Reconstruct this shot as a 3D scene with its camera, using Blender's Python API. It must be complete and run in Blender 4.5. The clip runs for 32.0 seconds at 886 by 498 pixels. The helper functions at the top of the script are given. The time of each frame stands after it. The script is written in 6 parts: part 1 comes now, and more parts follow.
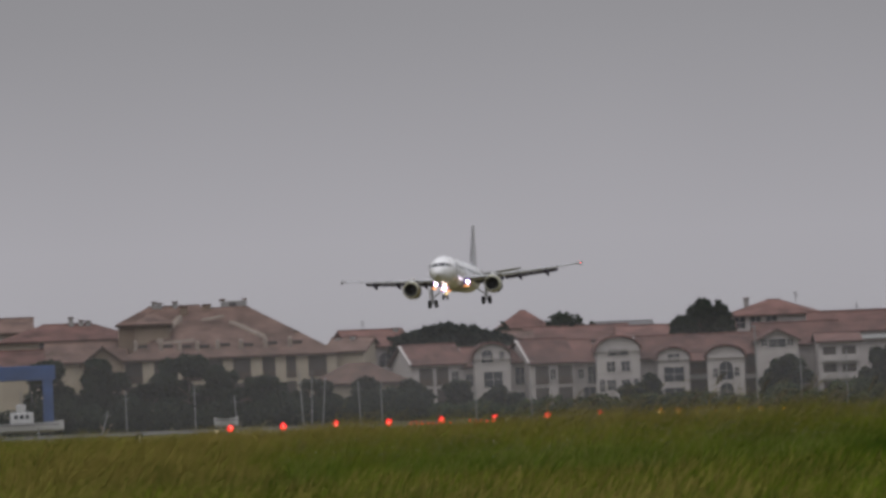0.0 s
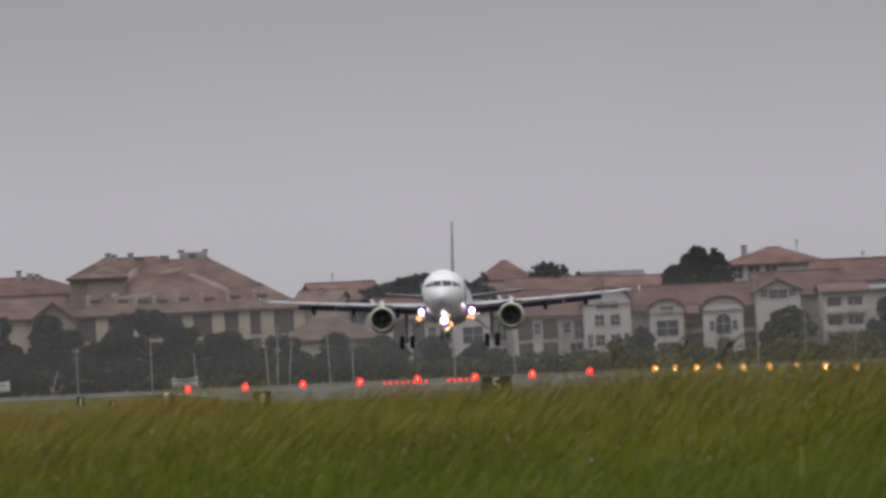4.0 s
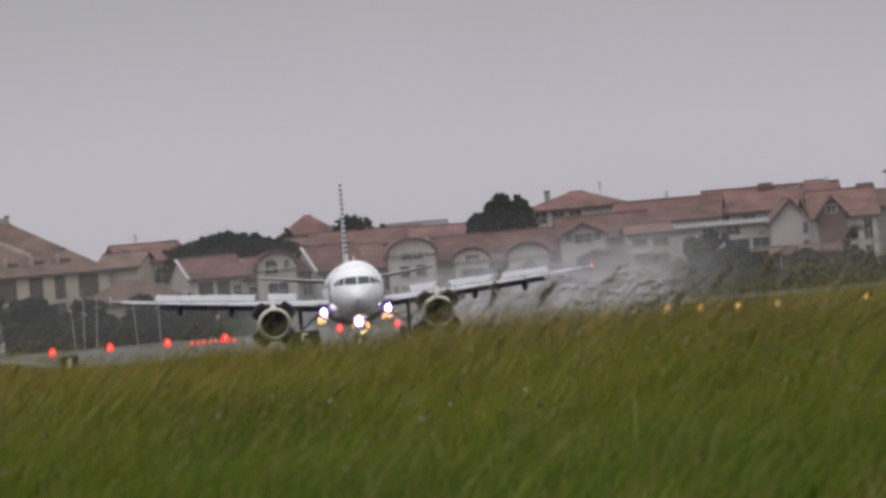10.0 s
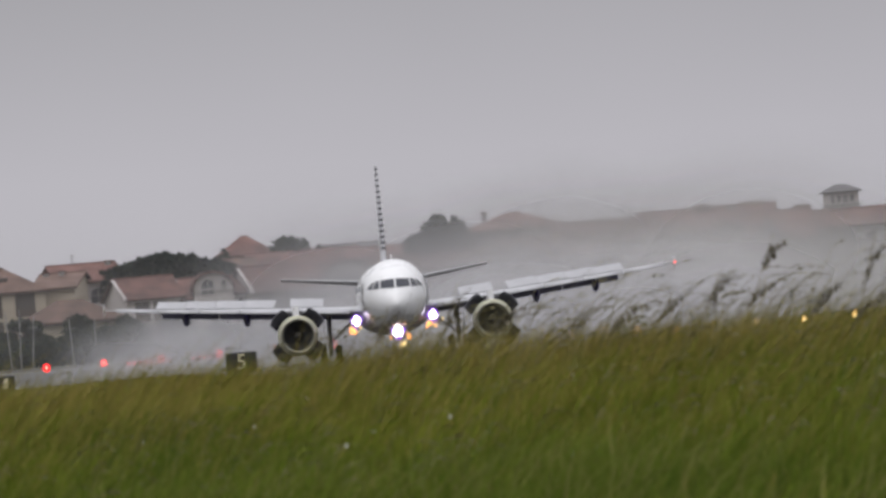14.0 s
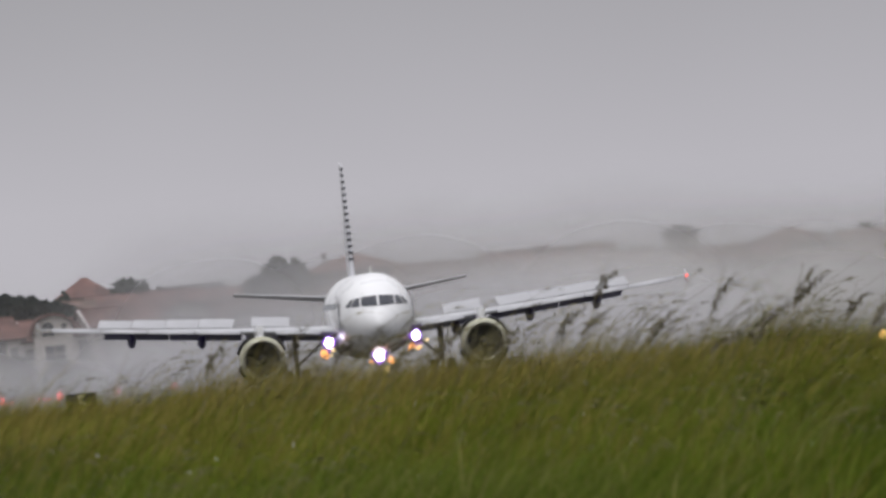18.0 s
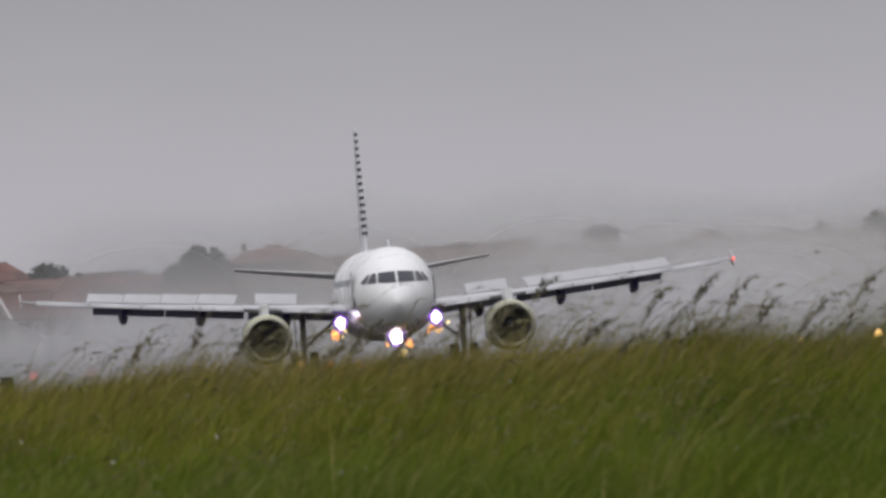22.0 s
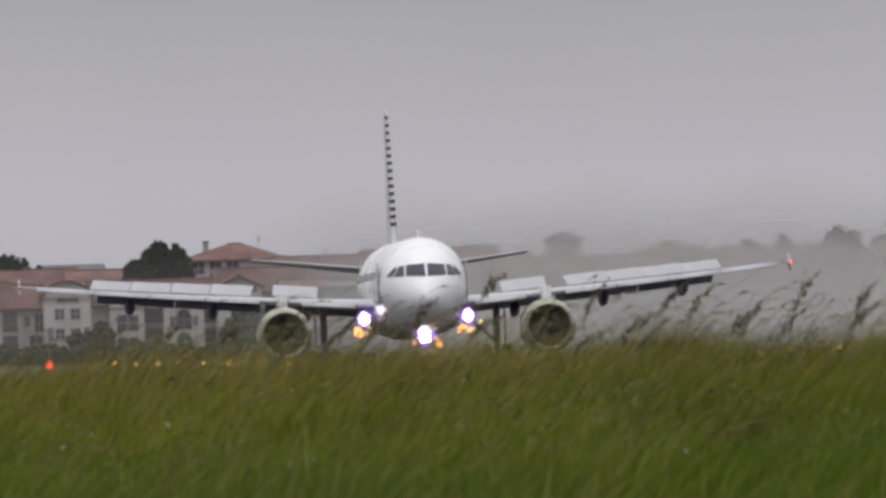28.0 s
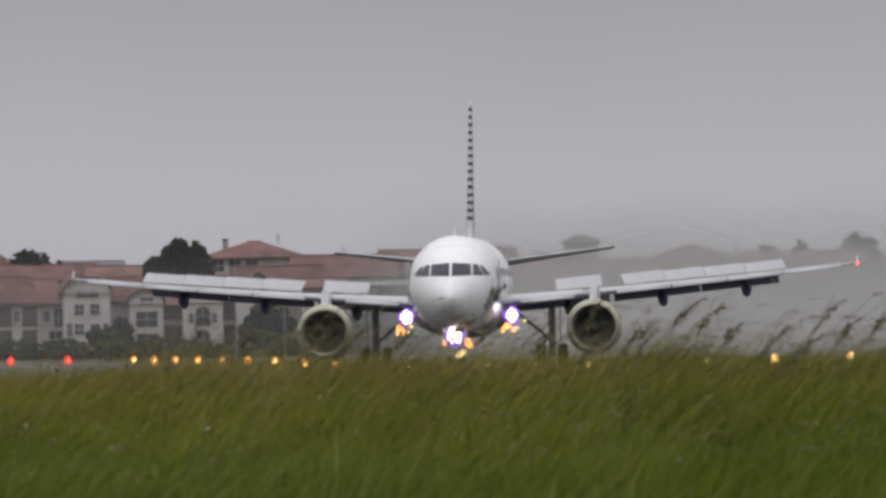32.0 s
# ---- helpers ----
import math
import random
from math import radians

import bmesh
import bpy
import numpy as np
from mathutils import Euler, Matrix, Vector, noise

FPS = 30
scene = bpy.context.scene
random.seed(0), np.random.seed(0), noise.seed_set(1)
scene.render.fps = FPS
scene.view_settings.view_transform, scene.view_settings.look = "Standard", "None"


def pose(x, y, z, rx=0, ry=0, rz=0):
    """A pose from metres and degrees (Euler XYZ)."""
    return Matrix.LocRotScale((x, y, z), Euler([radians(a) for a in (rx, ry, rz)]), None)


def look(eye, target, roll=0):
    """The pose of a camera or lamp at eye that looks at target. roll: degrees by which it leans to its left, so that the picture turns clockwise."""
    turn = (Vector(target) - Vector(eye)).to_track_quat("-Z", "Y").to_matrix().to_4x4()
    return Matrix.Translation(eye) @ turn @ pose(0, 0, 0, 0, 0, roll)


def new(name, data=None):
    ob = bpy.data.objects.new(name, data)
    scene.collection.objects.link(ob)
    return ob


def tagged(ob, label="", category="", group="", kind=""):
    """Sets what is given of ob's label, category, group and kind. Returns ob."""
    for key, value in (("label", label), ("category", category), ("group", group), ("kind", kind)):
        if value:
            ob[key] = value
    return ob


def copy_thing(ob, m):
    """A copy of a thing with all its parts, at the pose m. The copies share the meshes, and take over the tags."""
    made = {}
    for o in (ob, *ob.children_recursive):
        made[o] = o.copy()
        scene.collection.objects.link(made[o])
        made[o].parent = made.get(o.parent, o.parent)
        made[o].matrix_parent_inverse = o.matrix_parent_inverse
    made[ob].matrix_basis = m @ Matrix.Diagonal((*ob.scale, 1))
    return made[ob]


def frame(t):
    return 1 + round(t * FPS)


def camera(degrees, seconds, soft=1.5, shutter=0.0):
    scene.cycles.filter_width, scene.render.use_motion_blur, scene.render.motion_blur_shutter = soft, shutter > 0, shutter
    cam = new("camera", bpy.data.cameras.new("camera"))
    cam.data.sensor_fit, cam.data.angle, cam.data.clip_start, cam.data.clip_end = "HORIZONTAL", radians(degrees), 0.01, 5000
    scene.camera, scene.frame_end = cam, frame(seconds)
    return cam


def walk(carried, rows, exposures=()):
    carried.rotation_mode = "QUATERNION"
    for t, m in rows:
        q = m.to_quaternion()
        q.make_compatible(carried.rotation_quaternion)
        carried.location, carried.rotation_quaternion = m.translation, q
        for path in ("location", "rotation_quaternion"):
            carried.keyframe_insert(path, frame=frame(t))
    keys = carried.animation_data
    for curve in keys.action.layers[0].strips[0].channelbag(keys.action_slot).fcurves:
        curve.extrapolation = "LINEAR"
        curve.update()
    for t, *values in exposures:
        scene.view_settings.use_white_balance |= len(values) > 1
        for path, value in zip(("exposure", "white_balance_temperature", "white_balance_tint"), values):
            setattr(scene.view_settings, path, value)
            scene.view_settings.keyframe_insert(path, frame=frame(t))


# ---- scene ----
cam = camera(3.6, 32.0, soft=3.2, shutter=0.5)
cam.data.dof.use_dof, cam.data.dof.focus_distance, cam.data.dof.aperture_fstop = True, 800.0, 21.0
PATH = [
    (0, look((-4.51, -135.0, 2.126), (52.14, 1600, 21.34), -2.26)),
    (0.5, look((-3.94, -118.0, 2.119), (53.17, 1600, 21.91), -2.32)),
    (1, look((-3.38, -101.0, 2.112), (54.57, 1600, 19.82), -2.29)),
    (1.5, look((-2.81, -84.0, 2.105), (54.66, 1600, 14.99), -2.46)),
    (2, look((-2.24, -67.0, 2.098), (54.98, 1600, 13.08), -2.52)),
    (2.5, look((-1.67, -50.0, 2.091), (53.97, 1600, 14.03), -2.52)),
    (3, look((-1.12, -33.5, 2.084), (54.46, 1600, 14.83), -2.58)),
    (3.5, look((-0.60, -18.0, 2.077), (54.88, 1600, 15.30), -2.57)),
    (4, look((-0.22, -6.5, 2.073), (54.71, 1600, 14.96), -2.60)),
    (4.5, look((-0.0, -0.0, 2.07), (54.6, 1600, 14.65), -2.61)),
    (5, look((-0.0, -0.0, 2.06), (54.51, 1600, 14.37), -2.61)),
    (5.5, look((-0.0, -0.0, 2.05), (54.43, 1600, 14.1), -2.62)),
    (6, look((-0.0, -0.0, 2.053), (55.45, 1600, 11.14), -2.52)),
    (6.5, look((-0.0, -0.0, 2.057), (55.5, 1600, 10.12), -2.72)),
    (7, look((-0.0, -0.0, 2.06), (56.37, 1600, 9.85), -2.92)),
    (7.5, look((-0.0, -0.0, 2.07), (58.27, 1600, 12.07), -3.22)),
    (8, look((-0.0, -0.0, 2.08), (61.82, 1600, 12.39), -3.68)),
    (8.5, look((-0.0, -0.0, 2.09), (67.6, 1600, 8.4), -3.94)),
    (9, look((-0.0, -0.0, 2.1), (70.96, 1600, 8.48), -4.37)),
    (9.5, look((-0.0, -0.0, 2.085), (72.2, 1600, 8.82), -4.49)),
    (10, look((-0.0, -0.0, 2.070), (76.68, 1600, 8.22), -4.84)),
    (10.5, look((-0.0, -0.0, 2.055), (76.86, 1600, 9.05), -4.83)),
    (11, look((-0.0, -0.0, 2.045), (77.27, 1600, 9.76), -4.85)),
    (11.5, look((-0.0, -0.0, 2.045), (77.94, 1600, 10.61), -4.87)),
    (12, look((-0.0, -0.0, 2.050), (77.28, 1600, 8.55), -4.83)),
    (12.5, look((-0.0, -0.0, 2.055), (81.04, 1600, 8.94), -5)),
    (13, look((-0.0, -0.0, 2.060), (82.94, 1600, 9.26), -4.96)),
    (13.5, look((-0.0, -0.0, 2.080), (82.6, 1600, 9.59), -4.87)),
    (14, look((-0.0, -0.0, 2.098), (84.05, 1600, 10.0), -4.72)),
    (14.5, look((-0.0, -0.0, 2.095), (88.98, 1600, 10.01), -4.93)),
    (15, look((-0.0, -0.0, 2.080), (89.71, 1600, 10.58), -4.93)),
    (15.5, look((-0.0, -0.0, 2.065), (90.44, 1600, 11.15), -4.92)),
    (16, look((-0.0, -0.0, 2.041), (91.16, 1600, 11.73), -4.91)),
    (16.5, look((-0.0, -0.0, 2.033), (91.89, 1600, 12.3), -4.91)),
    (17, look((-0.0, -0.0, 2.025), (96.61, 1600, 9.84), -4.93)),
    (17.5, look((-0.0, -0.0, 2.022), (97.43, 1600, 10.26), -5.34)),
    (18, look((-0.0, -0.0, 2.02), (102.6, 1600, 13.18), -4.89)),
    (18.5, look((-0.0, -0.0, 2.018), (105.49, 1600, 13.5), -4.63)),
    (19, look((-0.0, -0.0, 2.015), (104.08, 1600, 14.13), -4.21)),
    (19.5, look((-0.0, -0.0, 2.018), (106.85, 1600, 12.84), -3.89)),
    (20, look((-0.0, -0.0, 2.021), (108.39, 1600, 12.96), -3.76)),
    (20.5, look((-0.0, -0.0, 2.024), (109.97, 1600, 13.45), -4.31)),
    (21, look((-0.0, -0.0, 2.027), (109.94, 1600, 14.90), -3.54)),
    (21.5, look((-0.0, -0.0, 2.031), (111.54, 1600, 11.06), -4.67)),
    (22, look((-0.0, -0.0, 2.034), (111.63, 1600, 11.93), -3.4)),
    (22.5, look((-0.0, -0.0, 2.037), (111.67, 1600, 10.5), -3.4)),
    (23, look((-0.0, -0.0, 2.04), (113.34, 1600, 10.72), -3.09)),
    (23.5, look((-0.0, -0.0, 2.046), (112.6, 1600, 11.46), -2.98)),
    (24, look((-0.0, -0.0, 2.052), (114.08, 1600, 10.73), -2.91)),
    (24.5, look((-0.0, -0.0, 2.058), (114.39, 1600, 12.2), -2.89)),
    (25, look((-0.0, -0.0, 2.064), (115.13, 1600, 11.95), -2.58)),
    (25.5, look((-0.0, -0.0, 2.07), (116.05, 1600, 7.11), -2.61)),
    (26, look((-0.0, -0.0, 2.072), (116.05, 1600, 8.45), -2.46)),
    (26.5, look((-0.0, -0.0, 2.062), (116.04, 1600, 9.78), -2.3)),
    (27, look((-0.0, -0.0, 2.025), (116.04, 1600, 11.11), -2.15)),
    (27.5, look((-0.0, -0.0, 2.005), (116.04, 1600, 12.45), -2)),
    (28, look((0.00, 0.0, 1.990), (116.05, 1600, 12.12), -1.75)),
    (28.5, look((-0.15, -2.0, 2.022), (116.79, 1600, 10.33), -1.36)),
    (29, look((-1.10, -15.0, 2.060), (118.00, 1600, 8.65), -1.26)),
    (29.5, look((-2.34, -32.0, 2.070), (115.73, 1600, 6.90), -0.49)),
    (30, look((-3.52, -48.0, 2.080), (112.50, 1600, 11.99), -0.91)),
    (30.5, look((-3.81, -52.0, 2.085), (112.38, 1600, 14.51), -0.64)),
    (31, look((-2.78, -38.0, 2.085), (114.77, 1600, 13.71), -1.15)),
    (31.5, look((-1.61, -22.0, 2.080), (113.07, 1600, 13.63), -0.97)),
    (32, look((-0.51, -7.0, 2.075), (113.90, 1600, 12.28), -0.93)),
]
walk(cam, PATH, exposures=[(0, -0.24), (1.0, -0.2), (2.0, -0.17), (3.0, -0.05), (6.0, 0.05), (9.0, 0.12), (14.0, 0.13), (18.0, 0.14), (20.0, 0.0), (22.0, 0.0), (24.0, 0.04), (28.0, 0.10), (30.0, 0.14), (32.0, 0.03)])

# ---- light ----
world = bpy.data.worlds.new("overcast_sky")
scene.world = world
world.use_nodes = True
wn, wl = world.node_tree.nodes, world.node_tree.links
wn.clear()
SUN_EL, SUN_ROT = radians(58), radians(150)
sky = wn.new("ShaderNodeTexSky")
sky.sky_type, sky.sun_disc = "NISHITA", False
sky.sun_elevation, sky.sun_rotation, sky.dust_density = SUN_EL, SUN_ROT, 4.0
dull = wn.new("ShaderNodeHueSaturation")
dull.inputs["Saturation"].default_value, dull.inputs["Value"].default_value = 0.12, 0.07
geo = wn.new("ShaderNodeTexCoord")
sep = wn.new("ShaderNodeSeparateXYZ")
ramp = wn.new("ShaderNodeValToRGB")
el = ramp.color_ramp.elements
el[0].position, el[0].color = 0.0, (0.50, 0.487, 0.525, 1)
el[1].position, el[1].color = 1.0, (1.15, 1.15, 1.22, 1)
for p, c in ((0.012, (0.495, 0.482, 0.52, 1)), (0.030, (0.355, 0.350, 0.372, 1)), (0.12, (0.40, 0.40, 0.43, 1)), (0.45, (0.85, 0.85, 0.90, 1))):
    e = el.new(p)
    e.color = c
cloud = wn.new("ShaderNodeTexNoise")
cloud.inputs["Scale"].default_value, cloud.inputs["Detail"].default_value = 26.0, 2.0
cmul = wn.new("ShaderNodeMapRange")
cmul.inputs["To Min"].default_value, cmul.inputs["To Max"].default_value = 0.93, 1.07
mulc = wn.new("ShaderNodeMix")
mulc.data_type, mulc.blend_type = "RGBA", "MULTIPLY"
mulc.inputs["Factor"].default_value = 1.0
mix = wn.new("ShaderNodeMix")
mix.data_type = "RGBA"
mix.inputs["Factor"].default_value = 0.12
bg = wn.new("ShaderNodeBackground")
wout = wn.new("ShaderNodeOutputWorld")
wl.new(sky.outputs["Color"], dull.inputs["Color"])
wl.new(geo.outputs["Generated"], sep.inputs[0])
wl.new(sep.outputs["Z"], ramp.inputs["Fac"])
wl.new(geo.outputs["Generated"], cloud.inputs["Vector"])
wl.new(cloud.outputs["Fac"], cmul.inputs["Value"])
wl.new(ramp.outputs["Color"], mulc.inputs["A"])
wl.new(cmul.outputs["Result"], mulc.inputs["B"])
wl.new(mulc.outputs["Result"], mix.inputs["A"])
wl.new(dull.outputs["Color"], mix.inputs["B"])
wl.new(mix.outputs["Result"], bg.inputs["Color"])
bg.inputs["Strength"].default_value = 1.0
wl.new(bg.outputs[0], wout.inputs[0])
sun = new("sun", bpy.data.lights.new("sun", "SUN"))
sun.data.energy, sun.data.angle, sun.data.color = 0.8, radians(40), (1.0, 0.97, 0.94)
sun.matrix_world = look((0, 0, 100), (60, 80, -100))
scene.cycles.transparent_max_bounces = 48

# ---- materials ----


def mat(name, color, rough=0.7, spread=0.25, scale=4.0, metal=0.0, bump=0.0, fine=0.0, per_piece=0.0, islands=0.0, tint=None, coords="Object", spec=0.4):
    """A surface of one colour with stains at one scale and grain at another."""
    m = bpy.data.materials.new(name)
    m.use_nodes = True
    n, l = m.node_tree.nodes, m.node_tree.links
    b = n["Principled BSDF"]
    b.inputs["Roughness"].default_value, b.inputs["Metallic"].default_value = rough, metal
    b.inputs["Specular IOR Level"].default_value = spec
    tc = n.new("ShaderNodeTexCoord")
    big = n.new("ShaderNodeTexNoise")
    big.inputs["Scale"].default_value, big.inputs["Detail"].default_value = scale, 5
    l.new(tc.outputs[coords], big.inputs["Vector"])
    small = n.new("ShaderNodeTexNoise")
    small.inputs["Scale"].default_value, small.inputs["Detail"].default_value = scale * 9, 3
    l.new(tc.outputs[coords], small.inputs["Vector"])
    add = n.new("ShaderNodeMath")
    add.operation = "MULTIPLY_ADD"
    add.inputs[1].default_value = 0.45
    l.new(small.outputs["Fac"], add.inputs[0])
    l.new(big.outputs["Fac"], add.inputs[2])
    rng = n.new("ShaderNodeMapRange")
    rng.inputs["From Min"].default_value, rng.inputs["From Max"].default_value = 0.45, 1.0
    l.new(add.outputs[0], rng.inputs["Value"])
    mx = n.new("ShaderNodeMix")
    mx.data_type = "RGBA"
    t = tint or color
    mx.inputs["A"].default_value = (*[c * (1 - spread) for c in color], 1)
    mx.inputs["B"].default_value = (*[min(1, c * (1 + spread)) for c in t], 1)
    l.new(rng.outputs["Result"], mx.inputs["Factor"])
    out = mx.outputs["Result"]
    for amount, node, socket in ((per_piece, "ShaderNodeObjectInfo", "Random"), (islands, "ShaderNodeNewGeometry", "Random Per Island")):
        if amount:
            o = n.new(node)
            r = n.new("ShaderNodeMapRange")
            r.inputs["To Min"].default_value, r.inputs["To Max"].default_value = 1 - amount, 1 + amount
            l.new(o.outputs[socket], r.inputs["Value"])
            k = n.new("ShaderNodeMix")
            k.data_type, k.blend_type = "RGBA", "MULTIPLY"
            k.inputs["Factor"].default_value = 1.0
            l.new(out, k.inputs["A"])
            l.new(r.outputs["Result"], k.inputs["B"])
            out = k.outputs["Result"]
    l.new(out, b.inputs["Base Color"])
    if fine:
        rr = n.new("ShaderNodeMapRange")
        rr.inputs["To Min"].default_value, rr.inputs["To Max"].default_value = max(0.02, rough - fine), min(1, rough + fine)
        l.new(big.outputs["Fac"], rr.inputs["Value"])
        l.new(rr.outputs["Result"], b.inputs["Roughness"])
    if bump:
        bp = n.new("ShaderNodeBump")
        bp.inputs["Strength"].default_value, bp.inputs["Distance"].default_value = bump, 0.03
        l.new(small.outputs["Fac"], bp.inputs["Height"])
        l.new(bp.outputs[0], b.inputs["Normal"])
    return m


def leafy(*a, **k):
    """Foliage: the surface of mat() with half of the light passing through the leaf."""
    m = mat(*a, **k)
    n, l = m.node_tree.nodes, m.node_tree.links
    b, o = n["Principled BSDF"], n["Material Output"]
    tr = n.new("ShaderNodeBsdfTranslucent")
    l.new(b.inputs["Base Color"].links[0].from_socket, tr.inputs["Color"])
    ms = n.new("ShaderNodeMixShader")
    ms.inputs[0].default_value = 0.45
    l.new(b.outputs[0], ms.inputs[1])
    l.new(tr.outputs[0], ms.inputs[2])
    l.new(ms.outputs[0], o.inputs["Surface"])
    return m


def glow(name, color, power):
    """A glowing surface: a lit lamp lens, its halo and its glare."""
    m = bpy.data.materials.new(name)
    m.use_nodes = True
    b = m.node_tree.nodes["Principled BSDF"]
    b.inputs["Base Color"].default_value = (*[0.15 * c for c in color], 1)
    b.inputs["Emission Color"].default_value = (*color, 1)
    b.inputs["Emission Strength"].default_value = power
    return m


def mist(name, density, scale, shade=0.64, torn=0.35, inner=0.28):
    """Fine water spray: thick at the middle of a puff, thinning softly to nothing at its rim, torn by noise."""
    m = bpy.data.materials.new(name)
    m.use_nodes = True
    n, l = m.node_tree.nodes, m.node_tree.links
    n.clear()
    tc = n.new("ShaderNodeTexCoord")
    flat = n.new("ShaderNodeVectorMath")
    flat.operation = "MULTIPLY"
    flat.inputs[1].default_value = (1.0, 0.0, 1.0)
    l.new(tc.outputs["Object"], flat.inputs[0])
    le = n.new("ShaderNodeVectorMath")
    le.operation = "LENGTH"
    l.new(flat.outputs[0], le.inputs[0])
    oi = n.new("ShaderNodeObjectInfo")
    far = n.new("ShaderNodeMath")
    far.operation = "MULTIPLY"
    far.inputs[1].default_value = 50.0
    l.new(oi.outputs["Random"], far.inputs[0])
    off = n.new("ShaderNodeVectorMath")
    off.operation = "ADD"
    l.new(tc.outputs["Object"], off.inputs[0])
    l.new(far.outputs[0], off.inputs[1])
    nz = n.new("ShaderNodeTexNoise")
    nz.inputs["Scale"].default_value, nz.inputs["Detail"].default_value, nz.inputs["Roughness"].default_value = scale, 3.0, 0.42
    l.new(off.outputs[0], nz.inputs["Vector"])
    warp = n.new("ShaderNodeMath")
    warp.operation = "MULTIPLY_ADD"
    warp.inputs[1].default_value = torn
    l.new(nz.outputs["Fac"], warp.inputs[0])
    l.new(le.outputs["Value"], warp.inputs[2])
    fall = n.new("ShaderNodeMapRange")
    fall.interpolation_type = "SMOOTHSTEP"
    fall.inputs["From Min"].default_value, fall.inputs["From Max"].default_value = inner, 0.92 + 0.20 * torn
    fall.inputs["To Min"].default_value, fall.inputs["To Max"].default_value = density, 0.0
    l.new(warp.outputs[0], fall.inputs["Value"])
    d = n.new("ShaderNodeBsdfDiffuse")
    tr = n.new("ShaderNodeBsdfTranslucent")
    for b in (d, tr):
        b.inputs["Color"].default_value = (shade, shade * 0.985, shade * 1.02, 1)
    half = n.new("ShaderNodeMixShader")
    half.inputs[0].default_value = 0.5
    l.new(d.outputs[0], half.inputs[1])
    l.new(tr.outputs[0], half.inputs[2])
    clear = n.new("ShaderNodeBsdfTransparent")
    ms = n.new("ShaderNodeMixShader")
    l.new(fall.outputs["Result"], ms.inputs[0])
    l.new(clear.outputs[0], ms.inputs[1])
    l.new(half.outputs[0], ms.inputs[2])
    o = n.new("ShaderNodeOutputMaterial")
    l.new(ms.outputs[0], o.inputs[0])
    return m


PLASTER = mat("white_plaster", (0.445, 0.412, 0.402), 0.9, 0.20, 0.3, bump=0.2, per_piece=0.05)
CREAM = mat("cream_plaster", (0.42, 0.365, 0.29), 0.9, 0.16, 0.3, bump=0.2)
# copy of the cream plaster with its shade put into the colour
CREAM_DIM = mat("dimmed_cream_plaster", (0.25, 0.195, 0.15), 0.9, 0.2, 0.3, bump=0.2)
PARAPET = mat("stained_parapet_plaster", (0.21, 0.172, 0.145), 0.9, 0.3, 0.6, bump=0.3)
GREYWALL = mat("grey_plaster", (0.30, 0.295, 0.29), 0.9, 0.18, 0.3, bump=0.2)
TILE = mat("red_clay_roof_tiles", (0.120, 0.060, 0.051), 0.85, 0.62, 0.35, bump=0.5, per_piece=0.22)
TILE_OLD = mat("weathered_brown_roof_tiles", (0.126, 0.080, 0.066), 0.88, 0.55, 0.35, bump=0.5, per_piece=0.12)
SLATE = mat("dark_flat_roofing", (0.12, 0.115, 0.12), 0.8, 0.2, 0.6)
TIMBER = mat("dark_timber", (0.07, 0.05, 0.04), 0.7, 0.3, 2.0)
GLASS = mat("dark_window_glass", (0.03, 0.035, 0.045), 0.12, 0.3, 0.5)
# shade of balconies and recesses as a dark colour, and the shed door
SHADE = mat("recess_shade_and_door", (0.07, 0.06, 0.055), 0.9, 0.3, 0.4)
STONE = mat("concrete", (0.22, 0.22, 0.215), 0.85, 0.22, 0.3, bump=0.3)
ASPHALT = mat("wet_asphalt", (0.055, 0.054, 0.052), 0.50, 0.3, 0.05, fine=0.12, bump=0.3, spec=0.25)
PAINT = mat("worn_road_paint", (0.26, 0.26, 0.25), 0.5, 0.15, 0.5)
BARK = mat("bark", (0.09, 0.07, 0.055), 0.9, 0.3, 2.0, bump=0.5)
LEAF = leafy("dark_green_leaves", (0.027, 0.038, 0.025), 0.7, 0.25, 0.25, islands=0.2, spec=0.08)
LEAF_PINE = leafy("pine_needles", (0.028, 0.036, 0.031), 0.75, 0.3, 0.3, islands=0.3, spec=0.08)
LEAF_LIGHT = leafy("mid_green_leaves", (0.042, 0.060, 0.030), 0.7, 0.35, 0.25, islands=0.35, spec=0.08)
FIELD = mat("mown_airfield_grass", (0.088, 0.090, 0.032), 0.95, 0.35, 0.06, tint=(0.125, 0.110, 0.048), bump=0.6, spec=0.0)
SOIL = mat("dark_sward", (0.050, 0.064, 0.014), 0.95, 0.4, 0.8, spec=0.08)
BLADE = mat("green_grass_blades", (0.064, 0.116, 0.005), 0.8, 0.42, 0.22, tint=(0.110, 0.142, 0.014), islands=0.32, spec=0.01)
BLADE_DRY = mat("olive_grass_blades", (0.188, 0.160, 0.040), 0.75, 0.25, 0.25, tint=(0.225, 0.182, 0.052), islands=0.28, spec=0.01)
TUFT = leafy("broad_green_blades", (0.085, 0.135, 0.014), 0.65, 0.35, 0.5, tint=(0.130, 0.165, 0.026), islands=0.35, spec=0.03)
TUFT_PALE = leafy("pale_straw_green_blades", (0.175, 0.195, 0.048), 0.65, 0.3, 0.5, tint=(0.22, 0.20, 0.07), islands=0.3, spec=0.03)
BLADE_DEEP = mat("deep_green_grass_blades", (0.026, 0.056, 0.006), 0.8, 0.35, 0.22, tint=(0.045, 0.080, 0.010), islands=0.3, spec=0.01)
STALK = mat("brown_seed_heads", (0.150, 0.135, 0.074), 0.8, 0.3, 1.0, islands=0.3, spec=0.08)
